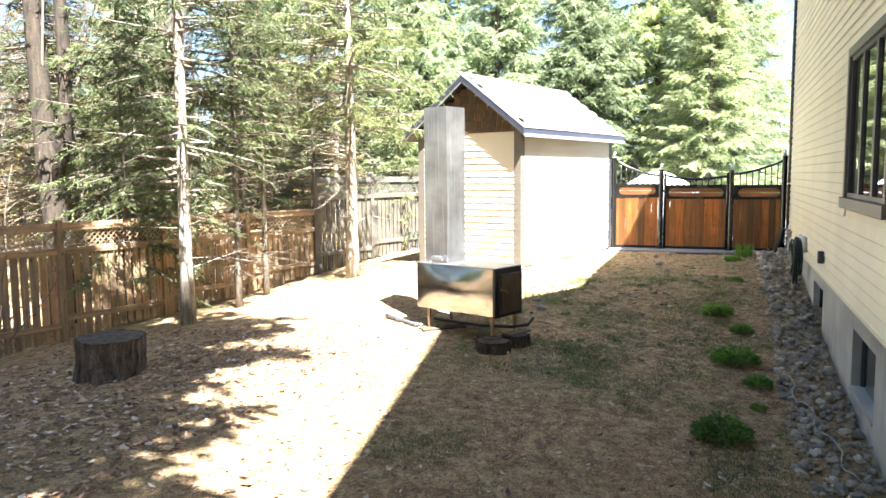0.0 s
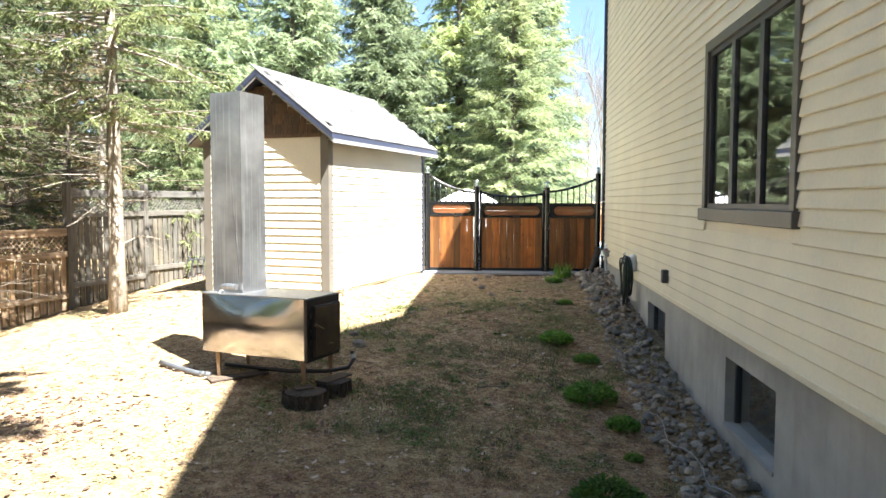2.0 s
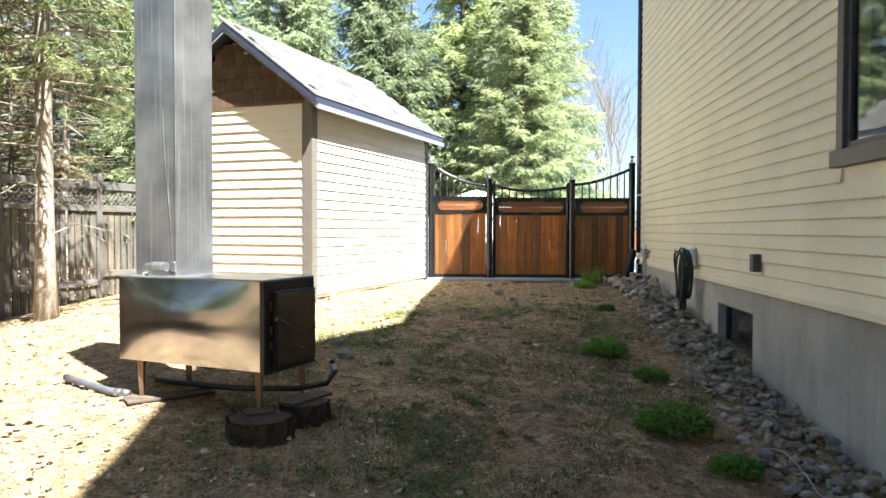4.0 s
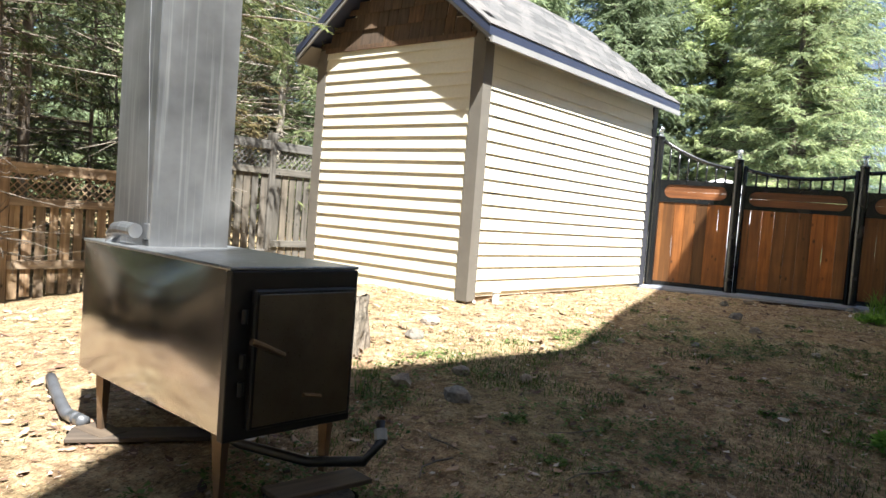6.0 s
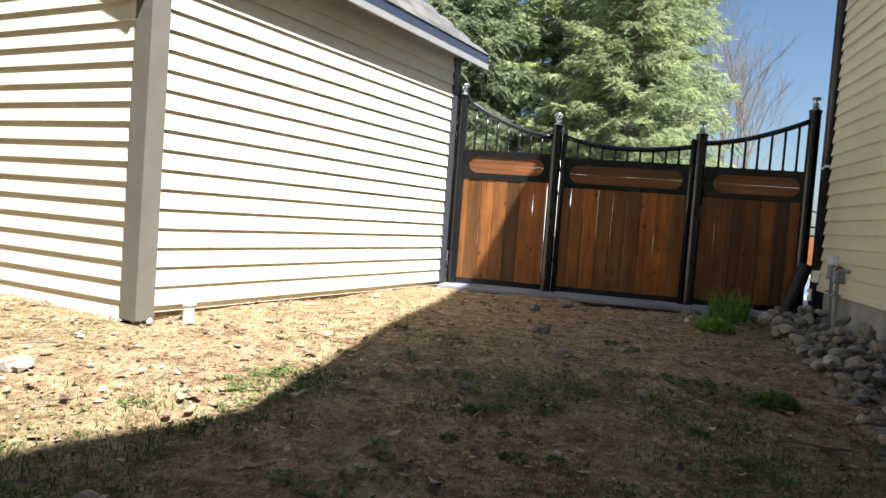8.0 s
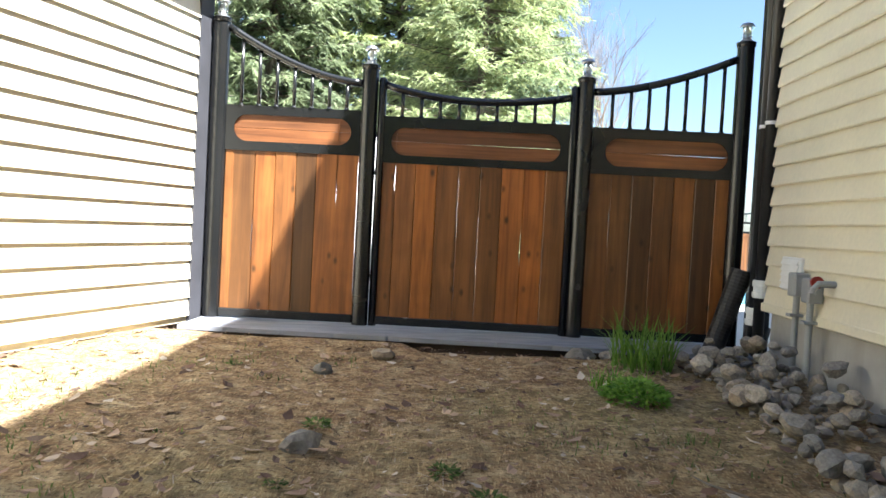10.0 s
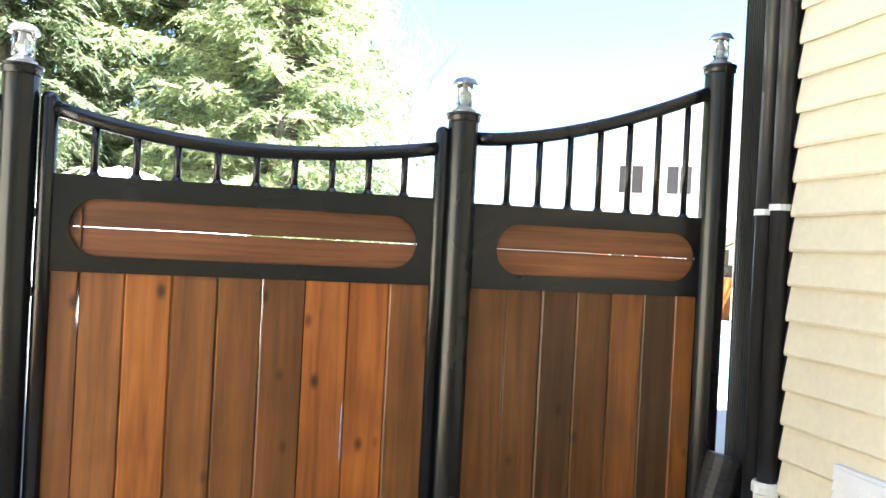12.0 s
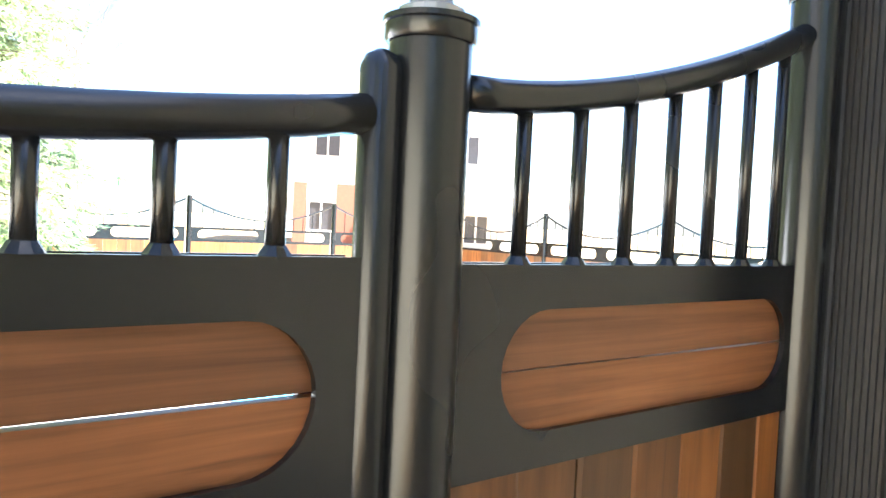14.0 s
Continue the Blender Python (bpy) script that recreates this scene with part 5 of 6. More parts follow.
# spruces behind the pool yard
BACK = "spruces behind the pool yard"
for x, y, key, sz, z in ((-4.9, 27.5, "spruce_a", 1.0, 0), (-2.2, 29.5, "spruce_a", 1.05, 0), (-0.1, 27.0, "spruce_b", 1.0, 0), (1.2, 33.5, "spruce_a", 0.95, 0), (-7.6, 25.5, "spruce_b", 1.05, 0), (-10.5, 28, "spruce_a", 1.0, 0),
                     (-9.0, 21.5, "spruce_b", 0.85, 0), (-12.5, 24, "spruce_a", 0.95, 0), (-5.8, 33.5, "far_spruce", 1.0, 0), (-1.0, 36, "far_spruce", 1.05, 0), (-14.5, 31, "far_spruce", 1.0, 0), (-9.5, 35, "far_spruce", 1.0, 0), (-18, 27, "far_spruce", 0.9, 0)):
    tree(key, x, y, "tall dense green spruce behind the pool yard", rnd.uniform(0, 360), sz, BACK, z=-0.15)
tree("fir_near", -0.2, 24.2, "bright green fir behind the pool yard", 60, 1.0, BACK, z=-0.15)
# unseen wood closing the yard's near end, added to darken reflections and sky light
for x, y in ((-15, -9), (-11, -13), (-7.5, -11), (-4.2, -14.5), (-0.5, -12.5), (3, -15), (-9, -18), (-2, -19), (6.5, -13.5), (-19, -5)):
    tree("far_spruce", x, y, "unseen tall spruce added behind the yard to darken reflections", rnd.uniform(0, 360), rnd.uniform(0.85, 1.05), "wood behind the yard", z=-0.75)
# tree beside the walker's start whose shade falls on the old stump
tree("shade_tree", -3.7, 0.9, "tall evergreen with high boughs by the yard's near end", 10)
tree("shade_tree", -2.75, -0.6, "tall evergreen with high boughs behind the yard's near end", 130, 0.9)

sapling = [bare_tree("crown", 70 + k, 9.0, 0.04, M_TWIG, 0.3) for k in range(2)]
for k, (x, y, sz) in enumerate(((-13.2, 7.1, 0.9), (-16.6, 9.9, 1.1), (-13.8, 9.8, 0.9), (-11.6, 10.2, 0.9), (-14.5, 12.0, 1.1), (-10.4, 11.9, 0.75), (-12.2, 13.6, 0.9), (-15.8, 10.6, 1.2), (-9.4, 13.6, 0.6))):
    t = thing("bare_sapling", "thin leafless sapling with pale stems beyond the fence", "tree", m=Matrix.Translation((x, y, -0.7)) @ Matrix.Rotation(k * 1.1, 4, "Z") @ Matrix.Scale(sz, 4), group="leafless saplings")
    part("crown", sapling[k % 2], None, t)
bm = B()
tube(bm, [(0, 0, -0.4), (-0.05, 0, 1.2), (-0.22, 0.02, 2.6), (-0.42, 0.1, 4.6), (-0.55, 0.1, 7.5), (-0.6, 0.2, 11)], [0.27, 0.2, 0.19, 0.16, 0.12, 0.05], 12)
tube(bm, [(-0.16, 0.0, 2.1), (0.12, 0.1, 3.0), (0.22, 0.1, 4.4), (0.1, 0.15, 6.5), (0.2, 0.2, 10)], [0.12, 0.12, 0.11, 0.09, 0.04], 10)
fork = thing("forked_tree", "old dark-barked tree with a forked trunk beyond the fence", "tree", m=pose(-10.6, 8.7, -0.7))
part("trunk", bm, M_CHAR, fork, smooth=True)
part("crown", sapling[0], None, fork, m=pose(-0.4, 0.1, 3.6) @ Matrix.Scale(0.7, 4))

birch = bare_tree("bare", 5, 13.0, 0.055, M_TWIG, 0.42)
for x, y, s in ((4.6, 41, 0.85), (6.0, 47, 0.8), (3.6, 38, 0.7)):
    t = thing("bare_birch", "leafless birch with fine pale twigs", "tree", m=Matrix.Translation((x, y, -0.1)) @ Matrix.Scale(s, 4))
    part("crown", birch, None, t)

log_round(-6.40, 5.58, 0.40, gz(-6.40, 5.58) - 0.06, gz(-6.40, 5.58) + 0.44, 9, "broad dark old tree stump among dead leaves", "tree_stump", M_DARKBARK, M_DARKBARK)

# ---- stones along the foundation ----
def stone_mesh(seed):
    rnd = random.Random(seed)
    bm = B()
    bmesh.ops.create_icosphere(bm, subdivisions=2, radius=0.5)
    sx, sy, sz = 1.0, rnd.uniform(0.65, 0.9), rnd.uniform(0.5, 0.75)
    o = Vector((rnd.uniform(0, 50), rnd.uniform(0, 50), 0))
    for v in bm.verts:
        k = 1 + 0.45 * noise.noise(v.co * 2.3 + o) + 0.22 * noise.noise(v.co * 5.5 + o)
        v.co = Vector((v.co.x * sx * k, v.co.y * sy * k, v.co.z * sz * k))
    return mesh_of("stone", bm, M_STONE)


STONES = [stone_mesh(s) for s in range(9)]
rnd = random.Random(21)
for i in range(290):
    y = 15.55 - (i / 290) ** 1.1 * 11.5
    wide = 0.62
    x = 1.48 - rnd.random() ** 0.9 * wide
    s = rnd.uniform(0.065, 0.135) * (1.0 if y > 12 else 0.9)
    heap = 0.11 * (1 - (1.48 - x) / wide) + (0.06 if y > 13 else 0.0)
    x = min(x, 1.50 - s * 0.5)
    thing("river_stone", "rounded grey-brown stone in the bed along the foundation", "stone", m=Matrix.Translation((x, y, gz(x, y) + s * 0.12 + heap * rnd.uniform(0.2, 1))) @ Euler((rnd.uniform(-0.4, 0.4), rnd.uniform(-0.4, 0.4), rnd.uniform(0, 6.28))).to_matrix().to_4x4() @ Matrix.Scale(s, 4), group="stones along the foundation", bm=STONES[i % 9])
verts, faces = [], []
for i in range(1500):
    y = rnd.uniform(-1.0, 15.5)
    x = 1.50 - rnd.random() * 0.58
    s = rnd.uniform(0.03, 0.075)
    me = STONES[rnd.randrange(9)]
    a = rnd.uniform(0, 6.28)
    base = len(verts)
    z = gz(x, y) + 0.01 + 0.07 * rnd.random() * (1 - (1.5 - x) / 0.58)
    for v in me.vertices:
        verts.append((x + s * (v.co.x * math.cos(a) - v.co.y * math.sin(a)), y + s * (v.co.x * math.sin(a) + v.co.y * math.cos(a)), z + s * v.co.z))
    faces += [tuple(base + k for k in p.vertices) for p in me.polygons]
thing("gravel", "small stones filling the bed along the foundation", "gravel", kind="stuff", bm=raw_mesh("gravel", verts, faces, M_STONE))
for x, y, s in ((-2.25, 9.62, 0.17), (-2.40, 10.05, 0.11), (-2.62, 9.62, 0.14), (-0.85, 13.45, 0.15), (-0.66, 12.75, 0.11), (-3.0, 10.6, 0.15), (0.36, 15.33, 0.22), (-0.75, 15.0, 0.13), (-1.0, 14.6, 0.10), (0.55, 15.35, 0.14), (-3.9, 11.0, 0.2), (-3.1, 11.1, 0.16), (-2.0, 10.2, 0.09), (-1.1, 11.9, 0.09), (-1.65, 11.6, 0.08), (-0.2, 12.2, 0.08)):
    thing("field_stone", "loose pale stone lying on the yard", "stone", m=Matrix.Translation((x, y, gz(x, y) + s * 0.1)) @ Matrix.Rotation(rnd.uniform(0, 6.28), 4, "Z") @ Matrix.Scale(s, 4), group="loose stones on the yard", bm=STONES[rnd.randrange(9)])

# ---- plants ----
def clump(seed, r, h, count, leaf, wide, material):
    rnd = np.random.RandomState(seed)
    verts, faces = [], []
    for _ in range(count):
        a, q = rnd.uniform(0, math.tau), math.sqrt(rnd.rand())
        top = h * (1 - 0.55 * q * q) * rnd.uniform(0.35, 1.0)
        p = np.array([r * q * math.cos(a), r * q * math.sin(a), top])
        d = np.array([math.cos(a) * 0.7 + rnd.uniform(-0.5, 0.5), math.sin(a) * 0.7 + rnd.uniform(-0.5, 0.5), rnd.uniform(-0.3, 0.6)])
        d /= np.linalg.norm(d)
        n = np.cross(d, rnd.uniform(-1, 1, 3) + np.array([0, 0, 1.2]))
        n /= np.linalg.norm(n)
        L, i = leaf * rnd.uniform(0.6, 1.2), len(verts)
        for c in (p, p + d * L * 0.5 + n * L * wide / 2, p + d * L, p + d * L * 0.5 - n * L * wide / 2):
            verts.append(c)
        faces.append((i, i + 1, i + 2, i + 3))
    return raw_mesh("leaves", verts, faces, material)


def stems_mesh(seed, r, h, count=14):
    rnd = random.Random(seed)
    bm = B()
    for _ in range(count):
        a, q = rnd.uniform(0, math.tau), rnd.random() * r * 0.9
        tube(bm, [(q * 0.3 * math.cos(a), q * 0.3 * math.sin(a), -0.03), (q * math.cos(a), q * math.sin(a), h * 0.7)], [0.004, 0.002], 4, False)
    return mesh_of("stems", bm, M_PLANT)


WEEDS = [clump(80 + k, 0.3, 0.22, 90, 0.22, 0.4, M_GRASS) for k in range(2)]
CLUMPS = [(clump(60 + k, 0.26, 0.22, 1150, 0.058, 0.5, M_PLANT), stems_mesh(60 + k, 0.24, 0.2)) for k in range(3)]
for i, (x, y, s) in enumerate(((0.42, 8.36, 0.98), (0.52, 9.66, 0.55), (0.21, 10.35, 0.80), (0.49, 12.35, 0.42), (0.46, 14.35, 0.55), (0.64, 7.68, 0.58), (0.27, 6.05, 0.95), (0.45, 4.5, 0.7), (0.62, 7.0, 0.3))):
    t = thing("leafy_plant", "low clump of fresh green leaves near the stones", "plant", m=Matrix.Translation((x, y, gz(x, y) - 0.01)) @ Matrix.Rotation(i * 1.3, 4, "Z") @ Matrix.Scale(s, 4), group="green clumps along the stones")
    a, b = CLUMPS[i % 3]
    part("leaves", a, None, t)
    part("stems", b, None, t)


rnd = random.Random(31)
for i in range(60):
    x, y = (rnd.uniform(-2.3, 0.1), rnd.uniform(7.6, 11.8)) if i < 50 else (rnd.uniform(-1.9, 0.3), rnd.uniform(12.2, 15.2))
    t = thing("small_weed", "tiny green weed growing in the bare yard", "plant", m=Matrix.Translation((x, y, gz(x, y) - 0.005)) @ Matrix.Rotation(i * 1.7, 4, "Z") @ Matrix.Scale(rnd.uniform(0.06, 0.15), 4), group="weeds over the yard")
    part("leaves", WEEDS[i % 2], None, t)


def sunny(x, y):
    """The dry strip of yard before the shed, where little grows."""
    return y > 9.5 + (x + 3.1) * 2.2


def blades(seed, spots, hmin, hmax, per, rad):
    rnd = np.random.RandomState(seed)
    verts, faces = [], []
    for x, y in spots:
        z = gz(x, y)
        for _ in range(per):
            a, q = rnd.uniform(0, math.tau), rad * math.sqrt(rnd.rand())
            p = np.array([x + q * math.cos(a), y + q * math.sin(a), z - 0.01])
            h, b = rnd.uniform(hmin, hmax), rnd.uniform(0, math.tau)
            lean = np.array([math.cos(b), math.sin(b), 0]) * h * rnd.uniform(0.2, 1.1)
            w = np.array([-math.sin(b), math.cos(b), 0]) * (0.0025 + 0.012 * h)
            i = len(verts)
            verts += [p - w, p + w, p + lean * 0.4 + np.array([0, 0, h * 0.65]) + w * 0.7, p + lean * 0.4 + np.array([0, 0, h * 0.65]) - w * 0.7, p + lean + np.array([0, 0, h])]
            faces += [(i, i + 1, i + 2, i + 3), (i + 3, i + 2, i + 4)]
    return verts, faces


v_, f_ = blades(5, [(0.67, 15.1)], 0.14, 0.34, 150, 0.17)
thing("grass_tuft", "tall tuft of fresh green grass by the gate", "grass", bm=raw_mesh("grass_tuft", v_, f_, M_PLANT))
v_, f_ = blades(6, [(0.42, 14.55)], 0.05, 0.14, 90, 0.14)
thing("grass_tuft", "low tuft of green weeds before the gate", "grass", bm=raw_mesh("grass_tuft", v_, f_, M_PLANT))
v_, f_ = blades(8, [(-3.05, 9.66), (-2.85, 9.6), (-3.32, 9.62), (-2.7, 9.35)], 0.03, 0.13, 50, 0.09)
thing("grass_tuft", "green grass tufts at the foot of the stump", "grass", bm=raw_mesh("grass_tuft", v_, f_, M_GRASS))
rs = np.random.RandomState(9)
spots = []
while len(spots) < 6500:
    x, y = rs.uniform(-3.4, 0.9), rs.uniform(3.0, 15.3)
    if rs.rand() < (0.85 if y > 12.4 or x < -2.6 or sunny(x, y) else 0.0):
        continue
    if noise.noise(Vector((x * 0.9, y * 0.9, 4.2))) + 0.5 * noise.noise(Vector((x * 3, y * 3, 1))) > -0.02 + 0.25 * rs.rand():
        spots.append((x, y))
for _ in range(160):
    spots.append((rs.uniform(-7.5, -2), rs.uniform(2, 12)))
v_, f_ = blades(7, spots, 0.010, 0.042, 6, 0.11)
thing("thin_grass", "sparse short grass over the yard", "grass", kind="stuff", bm=raw_mesh("thin_grass", v_, f_, M_GRASS))

verts, faces = [], []
while len(faces) < 16000:
    x, y = rs.uniform(-2.9, 0.4), rs.uniform(6.6, 12.6)
    if sunny(x, y) or noise.noise(Vector((x * 1.3, y * 1.3, 9.0))) + 0.6 * noise.noise(Vector((x * 5, y * 5, 2))) < 0.05 + 0.2 * rs.rand():
        continue
    for _ in range(5):
        a, L = rs.uniform(0, math.tau), rs.uniform(0.012, 0.032)
        q = np.array([x, y, gz(x, y) + rs.uniform(0.008, 0.03)]) + np.append(rs.uniform(-0.03, 0.03, 2), 0)
        d, e = np.array([math.cos(a), math.sin(a), rs.uniform(-0.1, 0.6)]) * L, np.array([-math.sin(a), math.cos(a), rs.uniform(-0.3, 0.3)]) * L * 0.35
        k = len(verts)
        verts += [q, q + d * 0.5 + e, q + d, q + d * 0.5 - e]
        faces.append((k, k + 1, k + 2, k + 3))
thing("ground_weeds", "tiny low weeds spread through the bare yard", "weeds", kind="stuff", bm=raw_mesh("ground_weeds", verts, faces, M_GRASS))

# ---- leaf litter, needles and sticks ----
verts, faces = [], []
for i in range(24000):
    if i < 3600:
        x, y = rs.uniform(-8.5, -3.9), rs.uniform(1.5, 7.6)
        s = rs.uniform(0.018, 0.05)
    else:
        x, y = rs.uniform(-6.5, 1.2), rs.uniform(0.5, 15.3)
        s = rs.uniform(0.006, 0.021) * (2.0 if rs.rand() < 0.22 else 1.0)
    z, a = gz(x, y) + 0.012 + rs.uniform(0, 0.012), rs.uniform(0, math.tau)
    d, e = np.array([math.cos(a), math.sin(a), rs.uniform(-0.3, 0.3)]), np.array([-math.sin(a), math.cos(a), rs.uniform(-0.35, 0.35)])
    p = np.array([x, y, z])
    k = len(verts)
    verts += [p - d * s, p - d * s * 0.2 - e * s * 0.55, p + d * s * 0.5 - e * s * 0.4, p + d * s + np.array([0, 0, s * 0.3]), p + d * s * 0.4 + e * s * 0.45, p - d * s * 0.3 + e * s * 0.5]
    faces += [(k, k + 1, k + 2, k + 5), (k + 5, k + 2, k + 3, k + 4)]
thing("dead_leaves", "dry brown fallen leaves scattered over the yard", "leaves", kind="stuff", bm=raw_mesh("dead_leaves", verts, faces, M_LITTER))
verts, faces = [], []
for i in range(34000):
    x, y = rs.uniform(-4.5, 1.0), rs.uniform(1.0, 15.6)
    a, L = rs.uniform(0, math.tau), rs.uniform(0.02, 0.055)
    p = np.array([x, y, gz(x, y) + 0.010 + rs.uniform(0, 0.012)])
    d = np.array([math.cos(a), math.sin(a), rs.uniform(-0.15, 0.25)]) * L
    w = np.array([-math.sin(a), math.cos(a), 0]) * 0.0011
    k = len(verts)
    verts += [p - w, p + w, p + d + w, p + d - w]
    faces.append((k, k + 1, k + 2, k + 3))
thing("pine_needles", "dry pine needles strewn over the yard", "needles", kind="stuff", bm=raw_mesh("pine_needles", verts, faces, M_LITTER))
for i in range(14):
    x, y, a = rs.uniform(-3.5, 0.6), rs.uniform(6, 14.5), rs.uniform(0, math.tau)
    L = rs.uniform(0.15, 0.5)
    bm = B()
    pts = [(L * (t - 0.5), 0.03 * math.sin(t * 5 + i), 0.006 + 0.01 * math.sin(t * 3)) for t in (0, 0.33, 0.66, 1)]
    tube(bm, pts, [0.006, 0.005, 0.004, 0.002], 5)
    thing("twig", "dry fallen twig on the ground", "twig", m=pose(x, y, gz(x, y) + 0.015, 0, 0, math.degrees(a)), group="fallen twigs", bm=bm, material=M_TWIG)

# ---- hose and boards by the furnace ----
bm = B()
hz = lambda x, y: gz(x, y) + 0.035
drain = thing("drain_hose", "black drain hose curling under the furnace", "hose")
pts = [(-2.06, 8.30, ZB - 0.02), (-2.03, 8.27, -0.14), (-2.08, 8.22, -0.22), (-2.3, 8.16, -0.25), (-2.7, 8.22, -0.27), (-3.1, 8.45, hz(-3.1, 8.45)), (-3.5, 8.5, hz(-3.5, 8.5))]
tube(bm, pts, 0.022, 9)
part("tube", bm, M_BLACKPIPE, drain, smooth=True)
bm = B()
tube(bm, [(-2.052, 8.292, -0.10), (-2.036, 8.275, -0.14)], 0.028, 10)
part("coupling", bm, M_GREYPLASTIC, drain)
bm = B()
pts = [(-3.52, 8.12, hz(-3.52, 8.12)), (-3.68, 8.15, hz(-3.68, 8.15)), (-3.91, 8.29, hz(-3.91, 8.29)), (-4.08, 8.4, hz(-4.08, 8.4)), (-4.23, 8.5, hz(-4.23, 8.5))]
wh = thing("waste_pipe", "pale grey flexible pipe lying on the ground by the furnace", "pipe")
tube(bm, pts, 0.03, 10)
part("tube", bm, M_OLDPIPE, wh, smooth=True)
for q in (0.25, 0.6):
    bm = B()
    p0, p1 = Vector(pts[0]), Vector(pts[1])
    tube(bm, [p0.lerp(p1, q - 0.1), p0.lerp(p1, q + 0.1)], 0.031, 12)
    part("coupling", bm, M_GALV, wh, "shiny metal coupling")
for x, y, a, L, wd in ((-3.25, 8.2, 40, 0.62, 0.17), (-3.42, 8.12, -10, 0.22, 0.14), (-2.41, 7.70, 35, 0.18, 0.12), (-2.2, 8.08, 65, 0.42, 0.15)):
    bm = B()
    box(bm, -L / 2, -wd / 2, -0.010, L / 2, wd / 2, 0.010, 0.003)
    zz = gz(x, y) + 0.02 if x < -3 else -0.309 if y < 7.9 else -0.299
    thing("plank_offcut", "dirty wooden board under the furnace legs", "board", m=pose(x, y, zz, 0, 0, a), group="boards under the furnace", bm=bm, material=M_DIRTSHADEBOARD)
# cable over the stones
cb = thing("cable", "pale cable lying along the stone bed", "cable")
bm = B()
tube(bm, [(0.92 + 0.35 * (i / 24) + 0.05 * math.sin(i * 0.8), 7.9 - 2.6 * i / 24, gz(1.1, 7.9 - 2.6 * i / 24) + 0.11 + 0.02 * math.sin(i * 1.7)) for i in range(25)], 0.0045, 6)
part("wire", bm, M_GREYPLASTIC, cb, smooth=True)
# sled-like rack by the far fence
rack = thing("bike_rack", "low metal rack leaning by the tall fence", "rack", m=pose(-6.75, 15.1, gz(-6.75, 15.1), 0, 0, 70))
for k in range(5):
    bm = B()
    tube(bm, [(k * 0.16, 0, 0), (k * 0.16 + 0.02, 0, 0.45), (k * 0.16 + 0.06, 0.12, 0.5), (k * 0.16 + 0.06, 0.3, 0.02)], 0.012, 6)
    part("hoop", bm, M_SLATE, rack)
for z in (0.1, 0.44):
    bm = B()
    tube(bm, [(-0.1, 0, z), (0.75, 0, z)], 0.012, 6)
    part("bar", bm, M_SLATE, rack)

# ---- pool yard beyond the gate ----
bm = B()
box(bm, -9.0, 19.0, -0.3, 12.0, 30.5, -0.06)
box(bm, 1.6, 16.2, -0.3, 12.0, 19.0, -0.06)
thing("pavement", "pale paving round the pool", "pavement", kind="structure", bm=bm, material=M_PAVE)
bm = B()
box(bm, 2.2, 20.5, -0.06, 7.5, 26.5, -0.04)
thing("water", "blue swimming pool water", "water", kind="structure", bm=bm, material=M_WATER)
cover = thing("furniture_cover", "white fabric cover draped over pool-side furniture", "cover", m=pose(-1.4, 19.6, -0.05) @ Matrix.Diagonal((0.88, 0.88, 0.86, 1)))
bm = B()
n, mrows = 28, 9
prof = [(1.45, 0.0), (1.42, 0.5), (1.36, 1.0), (1.25, 1.4), (1.05, 1.62), (0.8, 1.80), (0.5, 1.97), (0.22, 2.08), (0.03, 2.12)]
rings = [[bm.verts.new((r * math.cos(math.tau * k / n) * (1 + 0.04 * math.sin(7 * math.tau * k / n) * (1 - j / 9)), r * 0.8 * math.sin(math.tau * k / n), z + 0.03 * math.sin(3 * math.tau * k / n))) for k in range(n)] for j, (r, z) in enumerate(prof)]
for a, b in zip(rings, rings[1:]):
    for k in range(n):
        bm.faces.new((a[k], a[(k + 1) % n], b[(k + 1) % n], b[k]))
bm.faces.new(rings[-1])
part("drape", bm, M_COVER, cover, smooth=True)


def far_bay(x, y, ang, length, zb):
    f = thing("far_fence", "cedar and black steel fence across the pool yard", "fence", m=pose(x, y, zb, 0, 0, ang), group="fence round the pool yard")
    bm = B()
    lathe(bm, [(0.05, -0.2), (0.05, 2.05)], 10)
    part("post", bm, M_BLACK, f)
    bm = B()
    half = length / 2
    for a, b in ((0.05, half), (half, length - 0.05)):
        plate(bm, a, b, 1.18, 1.46, a + 0.12, b - 0.12, 1.23, 1.41, 0.0)
    part("band", bm, M_BLACK, f)
    for i in range(12):
        bm = B()
        w_ = (length - 0.1) / 12
        box(bm, 0.05 + i * w_, 0.0, 0.05, 0.05 + (i + 1) * w_ - 0.004, 0.02, 1.18)
        part("plank", bm, M_CEDAR, f)
    arch = lambda u: 1.62 + 0.36 * (2 * u - 1) ** 2
    bm = B()
    tube(bm, [(0.05 + (length - 0.1) * u / 12, 0.01, arch(u / 12)) for u in range(13)], 0.02, 6)
    part("top_rail", bm, M_BLACK, f)
    for i in range(13):
        u = (i + 1) / 14
        bm = B()
        tube(bm, [(0.05 + (length - 0.1) * u, 0.01, 1.45), (0.05 + (length - 0.1) * u, 0.01, arch(u))], 0.01, 5)
        part("baluster", bm, M_BLACK, f)


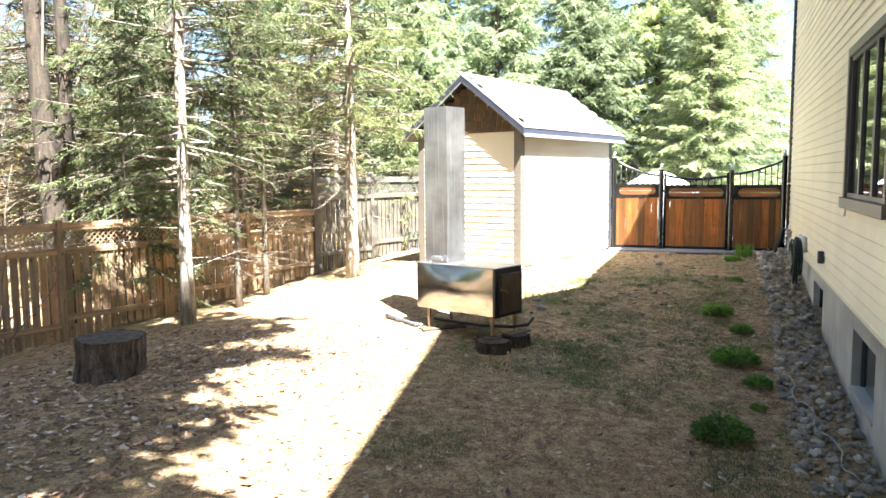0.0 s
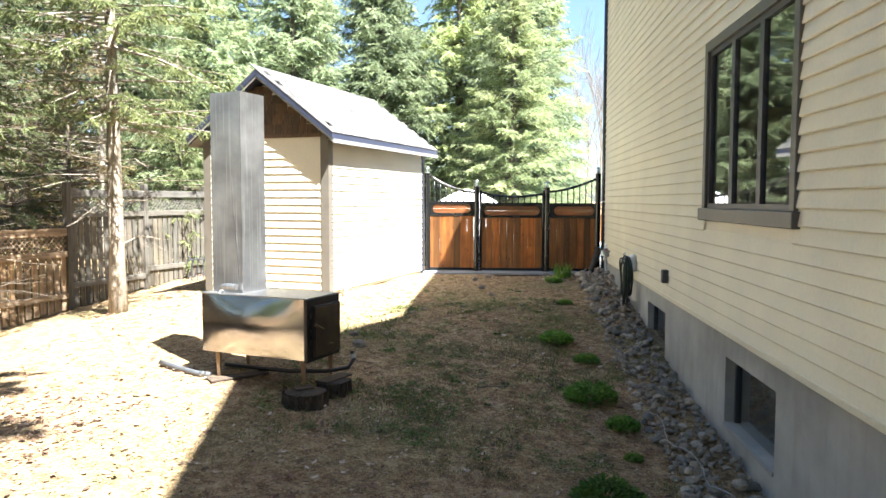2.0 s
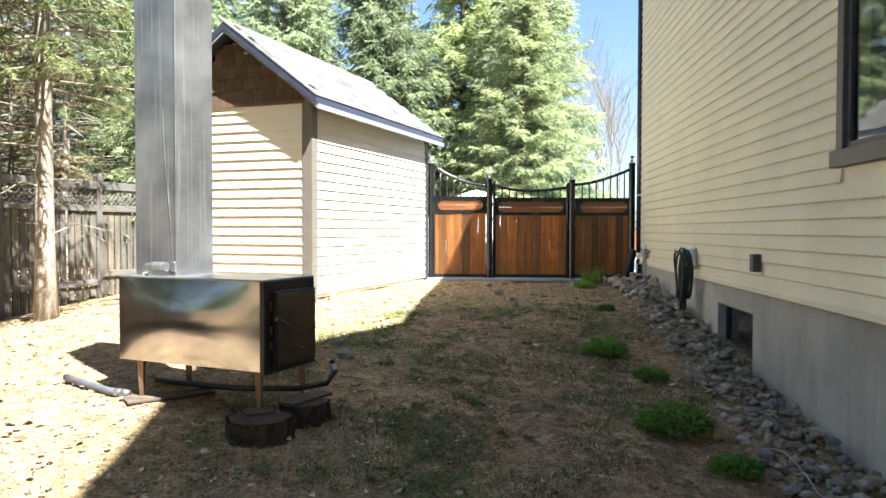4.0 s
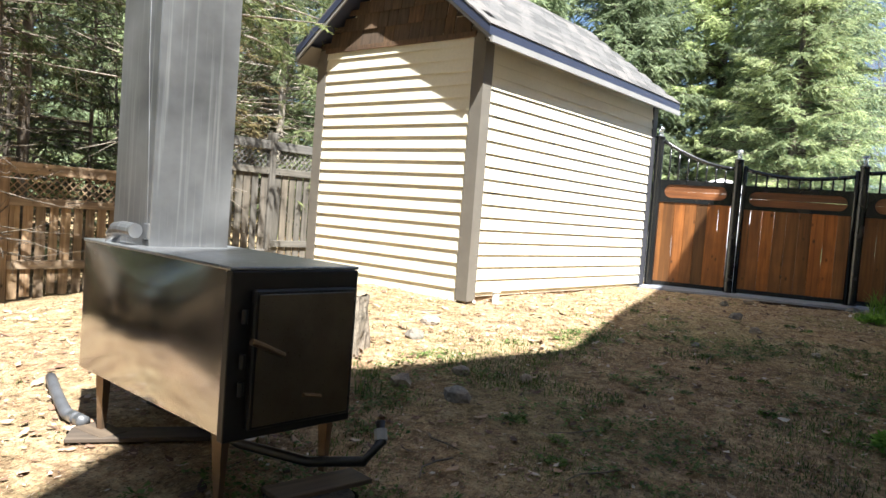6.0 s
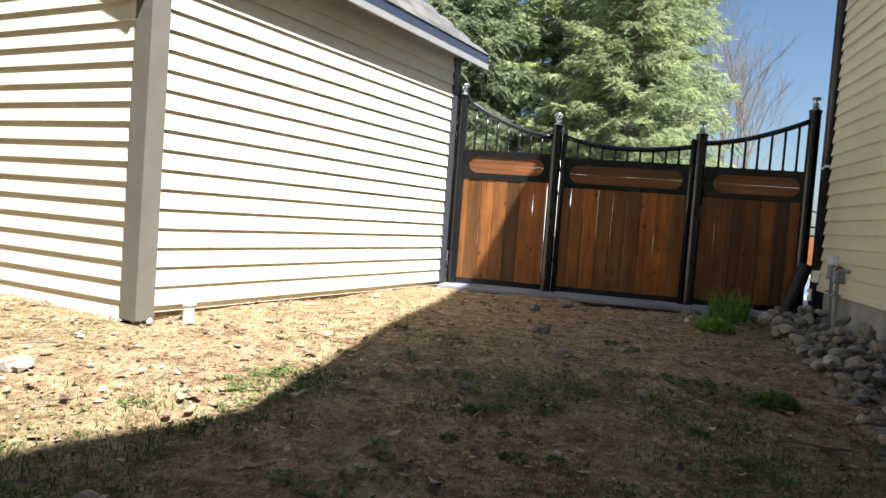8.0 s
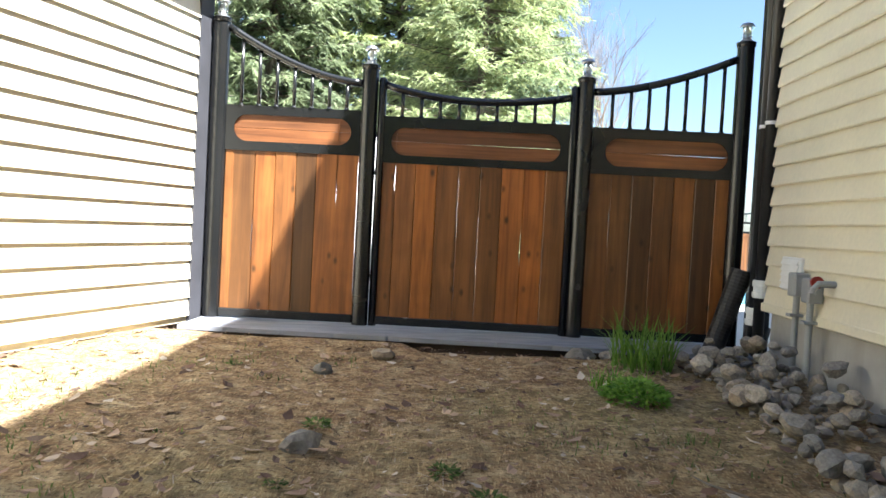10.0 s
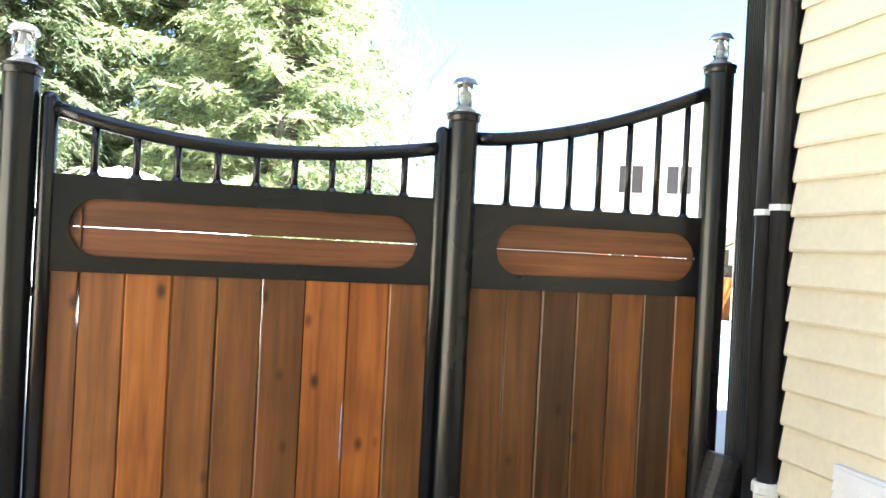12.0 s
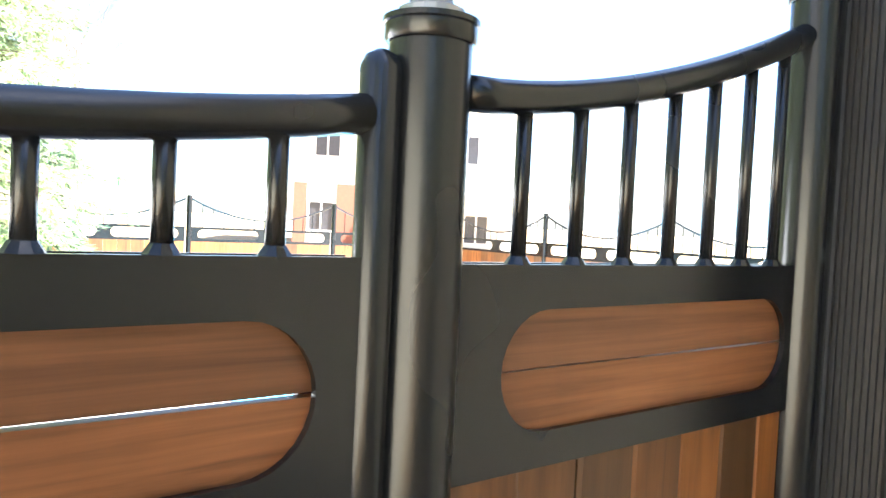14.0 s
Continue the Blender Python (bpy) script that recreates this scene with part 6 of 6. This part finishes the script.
for k in range(7):
    far_bay(-10.0 + k * 2.9, 30.8 - k * 0.35, -7, 2.9, -0.25)
for k in range(4):
    far_bay(10.4, 28.4 - k * 2.9, -90, 2.9, -0.25)

# neighbour's house
nh = thing("neighbour_house", "white two-storey house with brick base seen far off", "house", m=pose(25, 51, -0.5, 0, 0, -30) @ Matrix.Scale(1.25, 4))
bm = B()
box(bm, -5.5, 0, 3.2, 5.5, 8, 7.0)
part("upper_wall", bm, M_WHITEHOUSE, nh)
bm = B()
box(bm, -5.45, 0.05, 0, 5.45, 7.95, 3.2)
part("lower_wall", bm, M_WHITEHOUSE, nh)
bm = B()
box(bm, -5.5, -0.1, 0, -4.9, 0.05, 3.2)
box(bm, -3.5, -0.1, 0, -2.4, 0.05, 3.2)
part("brick_pier", bm, M_BRICK, nh, "red brick facing")
bm = B()
prism(bm, [(-6.0, -0.5, 7.0), (6.0, -0.5, 7.0), (0, -0.5, 9.6)], (0, 9, 0))
part("roof", bm, M_PALEROOF, nh)
bm = B()
box(bm, -1.5, -2.2, 2.9, 5.8, 0, 3.2)
for x in (-1.3, 2.0, 5.6):
    box(bm, x - 0.1, -2.1, 0, x + 0.1, -1.9, 2.9)
part("porch", bm, M_WHITEHOUSE, nh)
for x, z in ((-4.0, 4.4), (-1.8, 4.4), (2.6, 4.4), (-4.2, 0.9), (0.0, 0.6), (3.2, 0.6)):
    wn_ = part("window", B(), M_WHITEPLASTIC, nh)
    bm = B()
    for a in ((x - 0.65, z, x - 0.55, z + 1.5), (x + 0.55, z, x + 0.65, z + 1.5), (x - 0.55, z, x + 0.55, z + 0.1), (x - 0.55, z + 1.4, x + 0.55, z + 1.5), (x - 0.04, z + 0.1, x + 0.04, z + 1.4)):
        box(bm, a[0], -0.06, a[1], a[2], 0.04, a[3])
    part("window_frame", bm, M_WHITEPLASTIC, wn_)
    bm = B()
    box(bm, x - 0.55, -0.02, z + 0.1, x + 0.55, 0.02, z + 1.4)
    part("pane", bm, M_SLATE, wn_)
